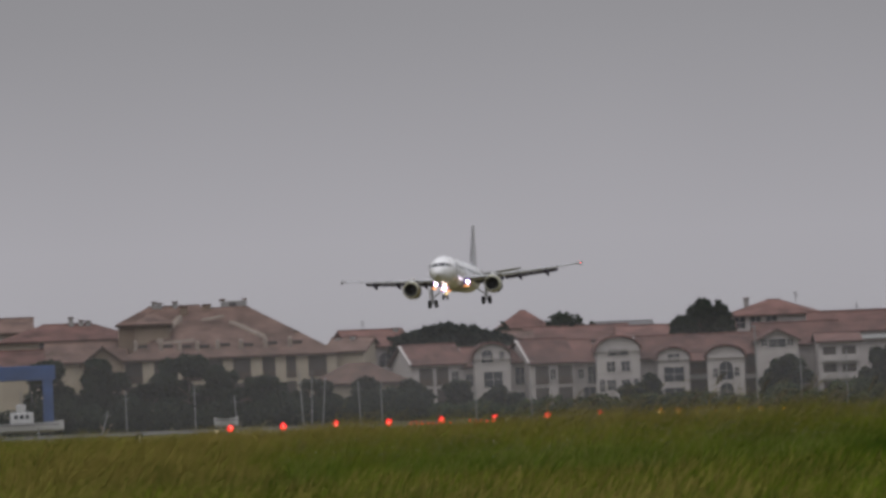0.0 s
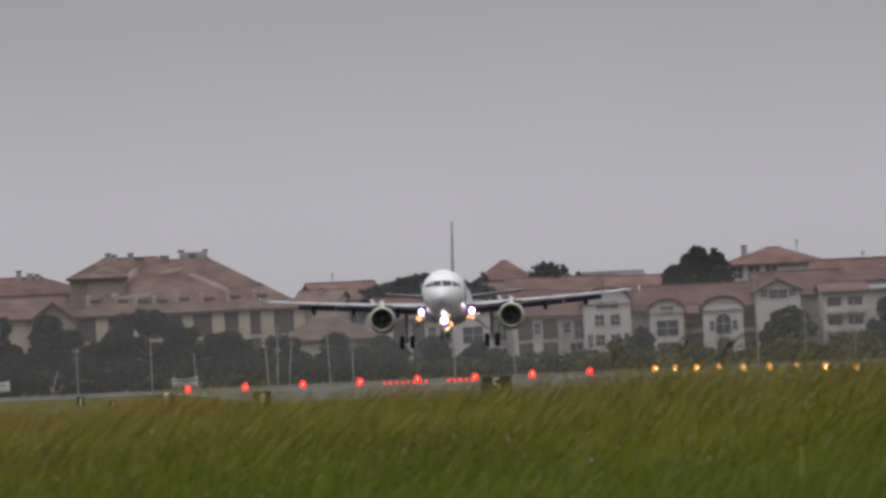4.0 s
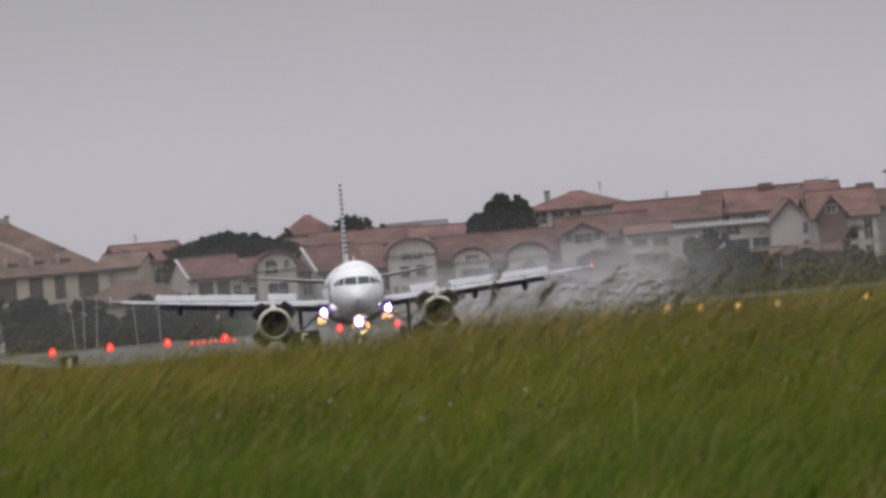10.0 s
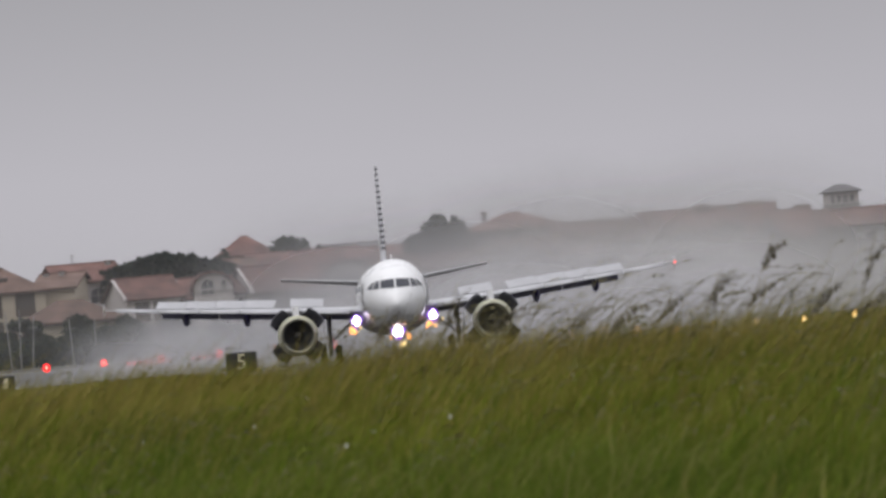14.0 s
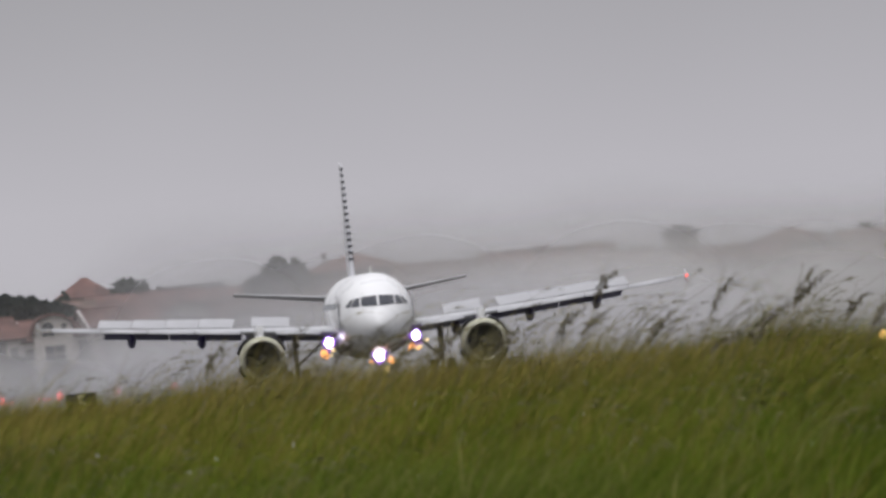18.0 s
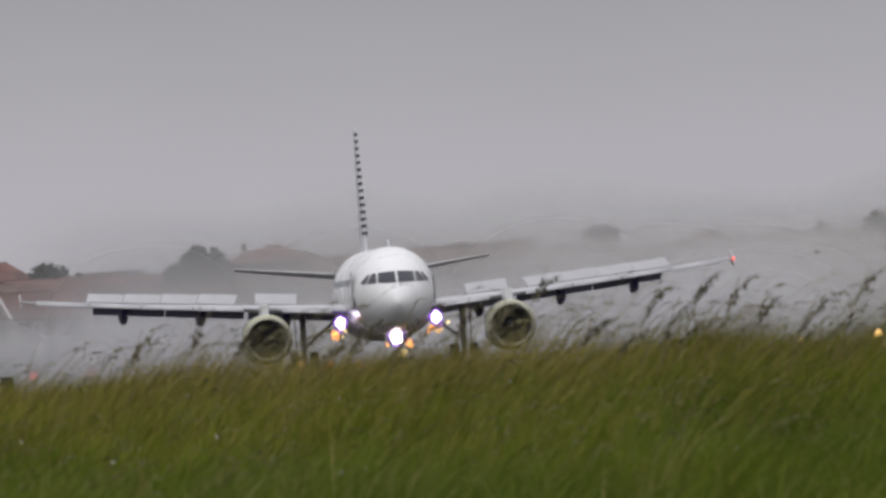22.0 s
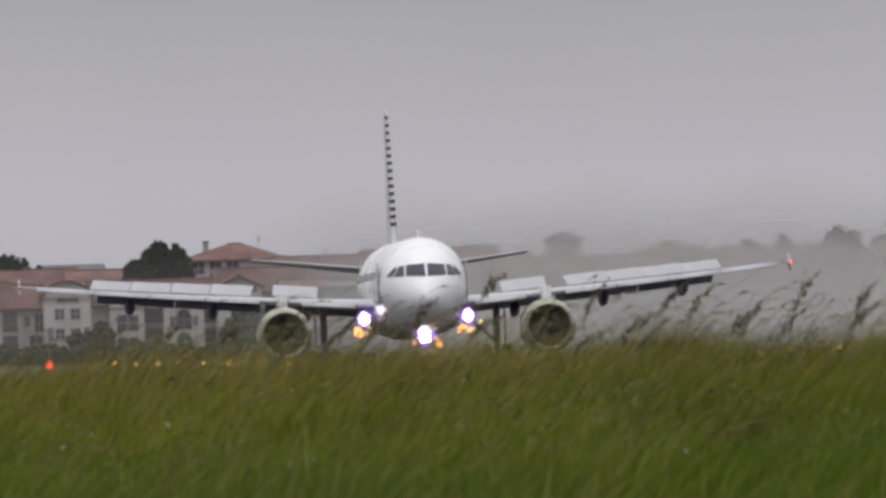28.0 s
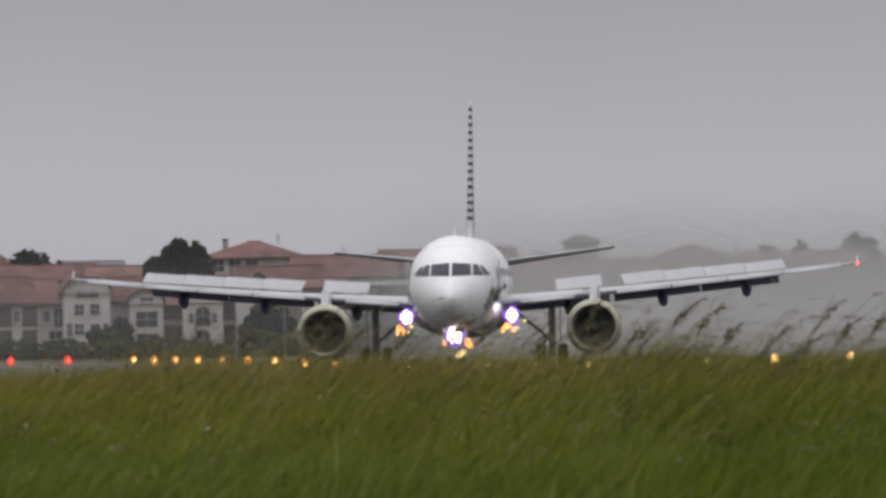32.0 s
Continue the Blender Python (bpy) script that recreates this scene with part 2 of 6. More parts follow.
HEAD = mat("grey_brown_seed_heads", (0.135, 0.120, 0.088), 0.85, 0.25, 3.0, islands=0.25, spec=0.02)
FLOWER = mat("white_flower_petals", (0.75, 0.75, 0.70), 0.7, 0.1, 5.0)
WHITE = mat("white_aircraft_paint", (0.80, 0.80, 0.81), 0.28, 0.05, 0.6, fine=0.06)
SPOILERGREY = mat("matt_grey_spoiler_paint", (0.42, 0.42, 0.44), 0.5, 0.12, 0.8, fine=0.08)
WINGGREY = mat("light_grey_wing_paint", (0.46, 0.465, 0.485), 0.38, 0.10, 0.8, fine=0.08)
# flaps are light grey; the underwing shade is put into this dark blue
UNDER = mat("shaded_underwing_blue", (0.045, 0.038, 0.16), 0.45, 0.2, 1.0)
FINGREY = mat("grey_fin_paint", (0.52, 0.52, 0.55), 0.4, 0.08, 0.8)
MARK = mat("dark_grey_livery_paint", (0.05, 0.05, 0.06), 0.4, 0.15, 2.0)
COWL = mat("off_white_cowl_paint", (0.46, 0.46, 0.43), 0.4, 0.10, 1.0)
YELLOW = mat("pale_yellow_cowl_paint", (0.44, 0.435, 0.29), 0.45, 0.10, 1.0)
METAL = mat("bare_metal_lip", (0.40, 0.39, 0.31), 0.38, 0.1, 2.0, metal=1.0)
DARKIN = mat("dark_duct_lining", (0.10, 0.10, 0.105), 0.6, 0.3, 2.0)
BLADES = mat("titanium_fan_blades", (0.16, 0.16, 0.16), 0.5, 0.2, 4.0, metal=0.4)
STRUT = mat("grey_gear_strut", (0.42, 0.43, 0.44), 0.45, 0.15, 3.0)
RUBBER = mat("black_tyre_rubber", (0.02, 0.02, 0.022), 0.85, 0.3, 4.0)
# dark panes made grey: the blown-out brightness is put into their colour
CABINGLASS = mat("washed_out_cabin_glass", (0.30, 0.31, 0.33), 0.2, 0.2, 1.0)
COCKPIT = mat("cockpit_glass", (0.025, 0.028, 0.04), 0.08, 0.2, 1.0)
BLUE = mat("blue_crane_paint", (0.035, 0.075, 0.20), 0.5, 0.25, 0.6)
REDP = mat("red_machine_paint", (0.38, 0.05, 0.04), 0.5, 0.25, 0.8)
HULL = mat("white_boat_paint", (0.50, 0.50, 0.51), 0.4, 0.12, 0.8)
GALV = mat("galvanised_steel", (0.24, 0.245, 0.25), 0.5, 0.15, 1.0, metal=0.5)
SIGNBLACK = mat("black_sign_board", (0.02, 0.02, 0.022), 0.5, 0.2, 2.0)
SIGNYELLOW = mat("pale_sign_paint", (0.66, 0.60, 0.40), 0.5, 0.1, 3.0)
LAMP_RED = glow("red_lamp_glow", (1.0, 0.004, 0.006), 2.4)
CORE_RED = glow("red_glow_core", (1.0, 0.16, 0.12), 5.0)
CORE_YELLOW = glow("yellow_glow_core", (1.0, 0.80, 0.35), 9.0)
# glare round the landing lamps, added as glowing shapes that are no lamp parts
GLARE_VIOLET = glow("violet_lamp_glare", (0.38, 0.15, 1.0), 1.25)
GLARE_AMBER = glow("amber_lamp_glare", (1.0, 0.38, 0.10), 2.6)
GLARE_LOW = glow("lower_lamp_glare", (0.70, 0.36, 0.90), 0.5)
GLARE_GOLD = glow("golden_lamp_glare", (1.0, 0.72, 0.30), 1.8)
LAMP_PALE = glow("pale_yellow_lamp_glow", (1.0, 0.56, 0.16), 6.0)
LAMP_YELLOW = glow("yellow_lamp_glow", (1.0, 0.34, 0.02), 2.4)
LAMP_WHITE = glow("white_landing_lamp", (0.93, 0.84, 1.0), 14.0)
LAMP_WARM = glow("warm_taxi_lamp", (1.0, 0.90, 0.84), 14.0)
LAMP_TIP = glow("red_wingtip_lamp", (1.0, 0.12, 0.10), 2.5)
LAMP_SIGN = glow("lit_sign_lamp", (1.0, 0.80, 0.45), 3.0)
SPRAY = mist("water_spray", 0.74, 1.3, 0.70, 0.5)
SPRAY_THIN = mist("thin_water_spray", 0.56, 1.0, 0.66, 0.4)
VEIL = mist("hanging_spray_veil", 0.64, 0.8, 0.58, 0.35)
RAIN = mist("rain_haze", 0.15, 0.5, 0.64)

# ---- mesh helpers ----


def mesh_of(name, bm, material, smooth=False):
    bmesh.ops.recalc_face_normals(bm, faces=bm.faces)
    me = bpy.data.meshes.new(name)
    bm.to_mesh(me)
    bm.free()
    for m in (material if isinstance(material, (list, tuple)) else [material]):
        me.materials.append(m)
    if smooth:
        for p in me.polygons:
            p.use_smooth = True
    return me


def part(name, bm, material, parent, label="", smooth=False, at=None):
    """One mesh object under a thing or under a part."""
    ob = new(name, bm if isinstance(bm, bpy.types.Mesh) else mesh_of(name, bm, material, smooth))
    ob.parent = parent
    if at is not None:
        ob.matrix_basis = at
    if label:
        ob["label"] = label
    return ob


def thing(name, m, label, category, group="", kind=""):
    ob = new(name)
    ob.empty_display_size = 0.5
    ob.matrix_basis = m
    return tagged(ob, label, category, group, kind)


def box(bm, x0, x1, y0, y1, z0, z1, bevel=0.0):
    vs = [bm.verts.new(p) for p in ((x0, y0, z0), (x1, y0, z0), (x1, y1, z0), (x0, y1, z0), (x0, y0, z1), (x1, y0, z1), (x1, y1, z1), (x0, y1, z1))]
    fs = [bm.faces.new([vs[i] for i in q]) for q in ((3, 2, 1, 0), (4, 5, 6, 7), (0, 1, 5, 4), (1, 2, 6, 5), (2, 3, 7, 6), (3, 0, 4, 7))]
    if bevel:
        bmesh.ops.bevel(bm, geom=list({e for f in fs for e in f.edges}), offset=bevel, segments=1, affect="EDGES")
    return bm


def boxed(*a, **k):
    return box(bmesh.new(), *a, **k)


def loft(bm, rings, closed=True, caps=True):
    """Skins between rings of points."""
    vr = [[bm.verts.new(p) for p in r] for r in rings]
    n = len(vr[0])
    for a, b in zip(vr, vr[1:]):
        for i in range(n if closed else n - 1):
            j = (i + 1) % n
            bm.faces.new((a[i], a[j], b[j], b[i]))
    if caps and closed:
        bm.faces.new(vr[0][::-1])
        bm.faces.new(vr[-1])
    return bm


def tube(bm, a, b, r0, r1=None, n=8):
    a, b = Vector(a), Vector(b)
    r1 = r0 if r1 is None else r1
    q = (b - a).to_track_quat("Z", "Y")
    ring = lambda c, r: [c + q @ Vector((r * math.cos(2 * math.pi * i / n), r * math.sin(2 * math.pi * i / n), 0)) for i in range(n)]
    return loft(bm, [ring(a, r0), ring(b, r1)])


def turned(bm, profile, n=28, axis="Y", closed=False, caps=True):
    """Turns a profile of (radius, along) round an axis."""
    rings = []
    for r, s in profile:
        ring = []
        for i in range(n):
            a = 2 * math.pi * i / n
            c = (r * math.cos(a), s, r * math.sin(a)) if axis == "Y" else (r * math.cos(a), r * math.sin(a), s) if axis == "Z" else (s, r * math.cos(a), r * math.sin(a))
            ring.append(c)
        rings.append(ring)
    if closed:
        rings.append(rings[0])
    return loft(bm, rings, caps=caps and not closed)


def from_arrays(name, verts, faces, material):
    """A large mesh out of numpy arrays: verts (n, 3), faces (m, 3 or 4)."""
    me = bpy.data.meshes.new(name)
    k = faces.shape[1]
    me.vertices.add(len(verts))
    me.vertices.foreach_set("co", verts.astype(np.float32).ravel())
    me.loops.add(faces.size)
    me.loops.foreach_set("vertex_index", faces.astype(np.int32).ravel())
    me.polygons.add(len(faces))
    me.polygons.foreach_set("loop_start", np.arange(0, faces.size, k, dtype=np.int32))
    me.update(calc_edges=True)
    for m in (material if isinstance(material, (list, tuple)) else [material]):
        me.materials.append(m)
    return me


# ---- ground ----
RISE = ((0, 0.60), (600, 0.60), (650, 0.55), (700, 0.42), (750, 0.28), (800, 0.02), (880, -0.20), (950, -0.38), (1088, -0.33), (1185, 0.0), (1467, 0.0), (6000, 0.0))


def runway_z(y):
    return float(np.interp(y, [a for a, _ in RISE], [b for _, b in RISE]))


def sward_top(x, y):
    """Height of the tall grass's tips on the bank before the camera."""
    a = np.degrees(np.arctan2(x, np.maximum(y, 60.0)))
    hump = np.interp(a, [-2, 1.4, 1.9, 2.5, 3.0, 3.5, 4.2, 4.65, 4.85, 5.05, 5.2, 5.5, 5.9, 7], [-0.05, -0.05, -0.02, -0.015, 0.0, 0.01, 0.045, 0.01, 0.08, 0.03, -0.02, -0.02, 0.03, 0.03])
    slope = np.interp(y, [-400, 50, 62, 110], [1.30, 1.30, 1.40, 1.90])
    wave = 0.025 * np.sin(x * 1.3 + 0.4) + 0.02 * np.sin(x * 2.9 + y * 0.15)
    return slope + (hump + wave) * np.clip((y + 40) / 150, 0, 1)


SWARD = 0.74


def ground_z(x, y):
    bank = float(sward_top(x, y)) - SWARD
    far = runway_z(y)
    k = min(max((y - 114) / 60.0, 0), 1)
    side = min(max((abs(x - 6) - 60) / 200.0, 0), 1)
    base = bank * (1 - k) + (far - 0.06) * k
    return base * (1 - side) + (far - 0.06) * side if y < 200 else far - 0.06


def build_ground():
    ys = sorted(set([-4500, -2000, -900, -400, -200] + list(range(-140, 200, 6)) + list(range(200, 1500, 25)) + [1520, 1560, 1600, 1660, 1760, 1900, 2200, 2800, 4500]))
    xs = sorted(set([-4500, -1500, -500, -200, -100, -60] + [x * 1.5 for x in range(-27, 35)] + [60, 70, 85, 100, 130, 200, 320, 600, 1500, 4500]))
    v, f = [], []
    for y in ys:
        for x in xs:
            z = ground_z(x, y) if y < 1560 else -0.06 + 9.0 * min(max((y - 1730) / 250.0, 0), 1)
            v.append((x, y, z))
    n = len(xs)
    for j in range(len(ys) - 1):
        for i in range(n - 1):
            f.append((j * n + i, j * n + i + 1, (j + 1) * n + i + 1, (j + 1) * n + i))
    me = from_arrays("ground", np.array(v), np.array(f), [FIELD, SOIL])
    idx = np.zeros(len(f), dtype=np.int32)
    for k, q in enumerate(f):
        y = (v[q[0]][1] + v[q[2]][1]) / 2
        x = (v[q[0]][0] + v[q[2]][0]) / 2
        idx[k] = 1 if (y < 125 and -45 < x < 60) else 0
    me.polygons.foreach_set("material_index", idx)
    tagged(new("ground", me), "wide grassy airfield ground with a low bank of tall sward", "ground", kind="structure")


def strip(name, x0, x1, y0, y1, lift, material, label, category, cross=0.0):
    v, f = [], []
    ys = np.linspace(y0, y1, max(2, int((y1 - y0) / 25) + 1))
    for y in ys:
        for x in (x0, (x0 + x1) / 2, x1):
            v.append((x, y, runway_z(y) + lift + (cross if x == (x0 + x1) / 2 else 0)))
    for j in range(len(ys) - 1):
        for i in range(2):
            f.append((3 * j + i, 3 * j + i + 1, 3 * j + i + 4, 3 * j + i + 3))
    ob = new(name, from_arrays(name, np.array(v), np.array(f), material))
    return tagged(ob, label, category, kind="structure")


build_ground()
strip("runway", 20.0, 70.0, 300, 1475, 0.0, ASPHALT, "long wet dark asphalt runway with a dull sheen", "runway")
strip("concrete_apron", -60, 190, 1479, 1520, 0.02, STONE, "pale wet concrete strip past the runway end", "pavement")


def runway_paint():
    for k, y in enumerate(np.arange(420, 1400, 50.0)):
        strip("centre_line_dash", 44.55, 45.45, y, y + 30, 0.006, PAINT, "white painted runway centre line dash", "road marking")
    for x in (21.2, 67.9):
        strip("edge_line", x, x + 0.9, 305, 1470, 0.006, PAINT, "white painted runway edge line", "road marking")


runway_paint()

# ---- airliner ----
FUS = ((0.0, 0.03, -0.62), (0.12, 0.30, -0.60), (0.45, 0.60, -0.55), (1.0, 0.92, -0.47), (1.7, 1.22, -0.36), (2.6, 1.53, -0.21), (3.8, 1.79, -0.08), (5.3, 1.94, 0.0),
       (7.0, 1.975, 0.0), (15.0, 1.975, 0.0), (24.0, 1.975, 0.0), (27.0, 1.86, 0.12), (30.0, 1.55, 0.40), (33.0, 1.05, 0.80), (35.5, 0.60, 1.15), (37.2, 0.26, 1.40), (37.57, 0.08, 1.46))
FUS_Z, NOSE_Y = 3.78, -17.7


def fus_at(s):
    k = [a for a, _, _ in FUS]
    return float(np.interp(s, k, [b for _, b, _ in FUS])), float(np.interp(s, k, [c for _, _, c in FUS]))


def fus_skin(x, z, out=0.02):
    """The point of the nose's skin at a sideways place and a height."""
    lo, hi = 0.0, 7.0
    for _ in range(40):
        s = (lo + hi) / 2
        r, c = fus_at(s)
        inside = (x / r) ** 2 + ((z - FUS_Z - c) / (1.05 * r)) ** 2 < 1
        lo, hi = (lo, s) if inside else (s, hi)
    return Vector((x * (1 + out * 0.3), NOSE_Y + lo - out, z + out * 0.3))


def foil(x, le, chord, z, thick, n=9, droop=0.0):
    """A wing section: a closed ring of points at the span x."""
    pts = []
    for i in range(n):
        c = 0.5 * (1 - math.cos(math.pi * i / (n - 1)))
        t = thick * chord * 2.6 * (0.2969 * math.sqrt(max(c, 0)) - 0.126 * c - 0.3516 * c * c + 0.2843 * c ** 3 - 0.1036 * c ** 4) * 2
        pts.append((c, t))
    up = [(x, NOSE_Y + le + c * chord, z + t * 0.62 - droop * c) for c, t in pts]
    low = [(x, NOSE_Y + le + c * chord, z - t * 0.42 - droop * c) for c, t in pts[-2:0:-1]]
    return up + low


def wing_at(x):
    """Leading edge, chord and height of the wing at a span."""
    x = abs(x)
    le = 11.9 + (x - 1.9) * 0.545
    te = 18.9 + max(0, x - 6.4) * 0.27
    return le, te - le, 2.98 + (x - 1.9) * 0.080 + 0.0008 * (x - 1.9) ** 2


AIRLINER = None
SPOILERS, REVERSERS, GEARS = [], [], []


def lamp_cluster(parent, c, r, core, rim, name, label, count, seed):
    """A lit lamp: an uneven hot bulb, and glowing shapes added for its violet halo and amber glare."""
    rng = random.Random(seed)
    bm = bmesh.new()
    bmesh.ops.create_icosphere(bm, subdivisions=3, radius=r)
    for v in bm.verts:
        u = v.co.normalized()
        v.co *= 1 + 0.16 * math.sin(5 * u.x + seed) * math.cos(4 * u.z) + 0.10 * math.sin(9 * u.z + 2 * u.x)
        v.co.y *= 0.5
        v.co.z *= 1.18
    bmesh.ops.translate(bm, verts=bm.verts, vec=c)
    part(name, bm, core, parent, label, smooth=True)
    rings = []
    for rr, dy in ((1.0, 0.02), (1.6, 0.08), (1.0, 0.2)):
        rings.append([c + Vector((r * rr * (1 + 0.12 * math.sin(3 * t + seed)) * math.cos(t), dy, r * rr * (1.1 + 0.12 * math.cos(4 * t)) * math.sin(t))) for t in np.linspace(0, 2 * math.pi, 21)[:-1]])
    part("lamp_halo", loft(bmesh.new(), rings), rim, parent, "violet glare halo round the lamp", smooth=True)
    if count < 8:
        bm = bmesh.new()
        bmesh.ops.create_icosphere(bm, subdivisions=3, radius=r * 0.95, matrix=pose(c.x + math.copysign(0.10, c.x), c.y + 0.10, c.z - 0.36) @ Matrix.Diagonal((0.9, 0.4, 1.25, 1)))
        for v in bm.verts:
            v.co += Vector((0.05 * math.sin(17 * v.co.z + seed), 0, 0.05 * math.sin(19 * v.co.x)))
        part("lower_glare", bm, GLARE_LOW, parent, "dim violet glare below the lamp", smooth=True)
    for k in range(count):
        bm = bmesh.new()
        t = rng.uniform(-2.5, -0.3) if count < 8 else rng.uniform(0, 6.28)
        d = r * rng.uniform(1.7, 3.4)
        m = pose(*(c + Vector((d * math.cos(t) * 0.8, -0.03, d * math.sin(t) - 0.05)))) @ pose(0, 0, 0, 0, rng.uniform(-60, 60), 0) @ Matrix.Diagonal((rng.uniform(0.6, 1.0), 0.5, rng.uniform(1.1, 2.2), 1))
        bmesh.ops.create_icosphere(bm, subdivisions=2, radius=r * rng.uniform(0.26, 0.55) * (1.0 if count < 8 else 1.3), matrix=m)
        part("glare_fleck", bm, GLARE_AMBER if k % 3 else GLARE_GOLD, parent, "amber glare fleck beside the lamp", smooth=True)


def build_airliner():
    global AIRLINER
    a = thing("airliner", pose(60, 1700, 20), "white twin-jet airliner with landing gear down and lamps lit", "airplane")
    AIRLINER = a
    n = 36
    rings = []
    for s in np.concatenate([np.linspace(0, 1, 8) ** 1.6 * 5.3, np.linspace(7, 24, 8), np.linspace(25.5, 37.57, 10)]):
        r, c = fus_at(s)
        rings.append([(r * math.cos(2 * math.pi * i / n), NOSE_Y + s, FUS_Z + c + 1.05 * r * math.sin(2 * math.pi * i / n)) for i in range(n)])
    part("fuselage", loft(bmesh.new(), rings), WHITE, a, smooth=True)
    # belly fairing
    fair = []
    for s, w, h in ((10.5, 0.5, 0.2), (11.5, 1.7, 0.8), (13, 2.15, 1.25), (17.5, 2.2, 1.3), (20, 1.8, 1.0), (21.8, 0.5, 0.3)):
        fair.append([(w * math.cos(2 * math.pi * i / 20), NOSE_Y + s, 2.75 + h * math.sin(2 * math.pi * i / 20)) for i in range(20)])
    part("belly_fairing", loft(bmesh.new(), fair), WINGGREY, a, smooth=True)
    # cockpit windows
    panes = (((0.05, 4.12), (0.86, 4.15), (0.82, 4.62), (0.05, 4.67)), ((0.94, 4.14), (1.34, 4.14), (1.10, 4.58), (0.90, 4.61)), ((1.43, 4.14), (1.62, 4.17), (1.31, 4.52), (1.19, 4.56)))
    for sx in (-1, 1):
        for q in panes:
            bm = bmesh.new()
            g = []
            for j in range(5):
                row = []
                for i in range(5):
                    u, w = i / 4, j / 4
                    lo = [q[0][k] + (q[1][k] - q[0][k]) * u for k in (0, 1)]
                    hi = [q[3][k] + (q[2][k] - q[3][k]) * u for k in (0, 1)]
                    x, z = lo[0] + (hi[0] - lo[0]) * w, lo[1] + (hi[1] - lo[1]) * w
                    p = fus_skin(x, z)
                    row.append(bm.verts.new((sx * p.x, p.y, p.z)))
                g.append(row)
            for j in range(4):
                for i in range(4):
                    bm.faces.new((g[j][i], g[j][i + 1], g[j + 1][i + 1], g[j + 1][i]))
            part("cockpit_window", bm, COCKPIT, a, "dark cockpit window pane", smooth=True)
    # cabin windows, doors
    wm = mesh_of("cabin_window", boxed(-0.012, 0.012, -0.11, 0.11, -0.16, 0.16, bevel=0.01), CABINGLASS)
    for sx in (-1, 1):
        for k in range(38):
            s = 6.9 + 0.53 * k
            if 12.4 < s < 12.9 or 16 < s < 16.4:
                continue
            r, c = fus_at(s)
            part("cabin_window", wm, None, a, at=pose(sx * (r * math.cos(0.24) + 0.004), NOSE_Y + s, FUS_Z + c + 1.05 * r * math.sin(0.24), 0, -sx * 14, 0))
        dm = mesh_of("cabin_door", boxed(-0.02, 0.02, -0.42, 0.42, -0.9, 0.9, bevel=0.01), WINGGREY)
        for s in (5.2, 29.6):
            r, c = fus_at(s)
            part("cabin_door", dm, None, a, at=pose(sx * (r - 0.005), NOSE_Y + s, FUS_Z + c + 0.1))
    # wings with slats, flaps, fairings, spoilers and fences
    for sx in (-1, 1):
        secs = []
        for x in (1.2, 1.9, 4.0, 6.4, 9.5, 13.0, 16.6, 17.0):
            le, ch, z = wing_at(x)
            secs.append(foil(sx * x, le, ch, z, 0.15 - 0.0035 * x))
        w = part("wing", loft(bmesh.new(), secs), WINGGREY, a, smooth=True)
        for x0, x1 in ((2.6, 4.9), (6.7, 9.0), (9.05, 11.4), (11.45, 13.8), (13.85, 16.3)):
            secs = []
            for x in (x0, x1):
                le, ch, z = wing_at(x)
                secs.append(foil(sx * x, le - 0.28, 0.62, z - 0.12, 0.30, 7, droop=-0.22))
            part("slat", loft(bmesh.new(), secs), SPOILERGREY, w, "pale grey leading-edge slat, extended", smooth=True)
        for x0, x1 in ((2.2, 6.3), (6.5, 10.2), (10.25, 13.6)):
            secs = []
            for x in (x0, x1):
                le, ch, z = wing_at(x)
                secs.append(foil(sx * x, le + ch * 0.86, 0.34 * ch ** 0.6 + 0.75, z - 0.10, 0.13, 7, droop=0.34))
            part("flap", loft(bmesh.new(), secs), UNDER, w, "trailing-edge flap, fully lowered, underwing shade in its dark colour", smooth=True)
        for x in (4.6, 8.6, 12.2):
            le, ch, z = wing_at(x)
            bm = bmesh.new()
            prof = [(0.03, -0.2), (0.16, 0.3), (0.24, 1.0), (0.22, 1.9), (0.12, 2.9), (0.03, 3.5)]
            rings = [[(sx * x + r * math.cos(2 * math.pi * i / 10), NOSE_Y + le + ch * 0.45 + s, z - 0.30 - 0.14 * s + 1.5 * r * math.sin(2 * math.pi * i / 10)) for i in range(10)] for r, s in prof]
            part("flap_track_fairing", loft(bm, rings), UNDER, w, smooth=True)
        for x0, x1 in ((4.1, 6.0), (7.0, 8.77), (8.8, 10.47), (10.5, 12.22), (12.25, 13.95)):
            xm = (x0 + x1) / 2
            le, ch, z = wing_at(xm)
            d = (x1 - x0) / 2
            m = mesh_of("spoiler", boxed(-d - 0.035, d + 0.03, 0.0, 0.26 * ch ** 0.5 + 0.28, -0.025, 0.025, bevel=0.008), SPOILERGREY)
            yaw = sx * (3 if xm < 6.4 else 15)
            tilt = -sx * 5.0
            hinge = (sx * xm, NOSE_Y + le + 0.66 * ch, z + 0.055 * ch)
            sp = part("spoiler", m, None, a, "pale grey wing spoiler panel", at=pose(*hinge, 0, tilt, yaw))
            SPOILERS.append((sp, hinge, tilt, yaw))
        le, ch, z = wing_at(17.0)
        fm = bmesh.new()
        pts = [(0.0, -0.28), (0.35, -0.36), (1.3, -0.2), (1.75, 0.0), (1.7, 0.34), (1.35, 0.38), (0.6, 0.12)]
        loft(fm, [[(sx * (17.0 + e), NOSE_Y + le + p, z + q) for p, q in pts] for e in (0.0, 0.05)])
        part("wingtip_fence", fm, SPOILERGREY, w)
        tm = bmesh.new()
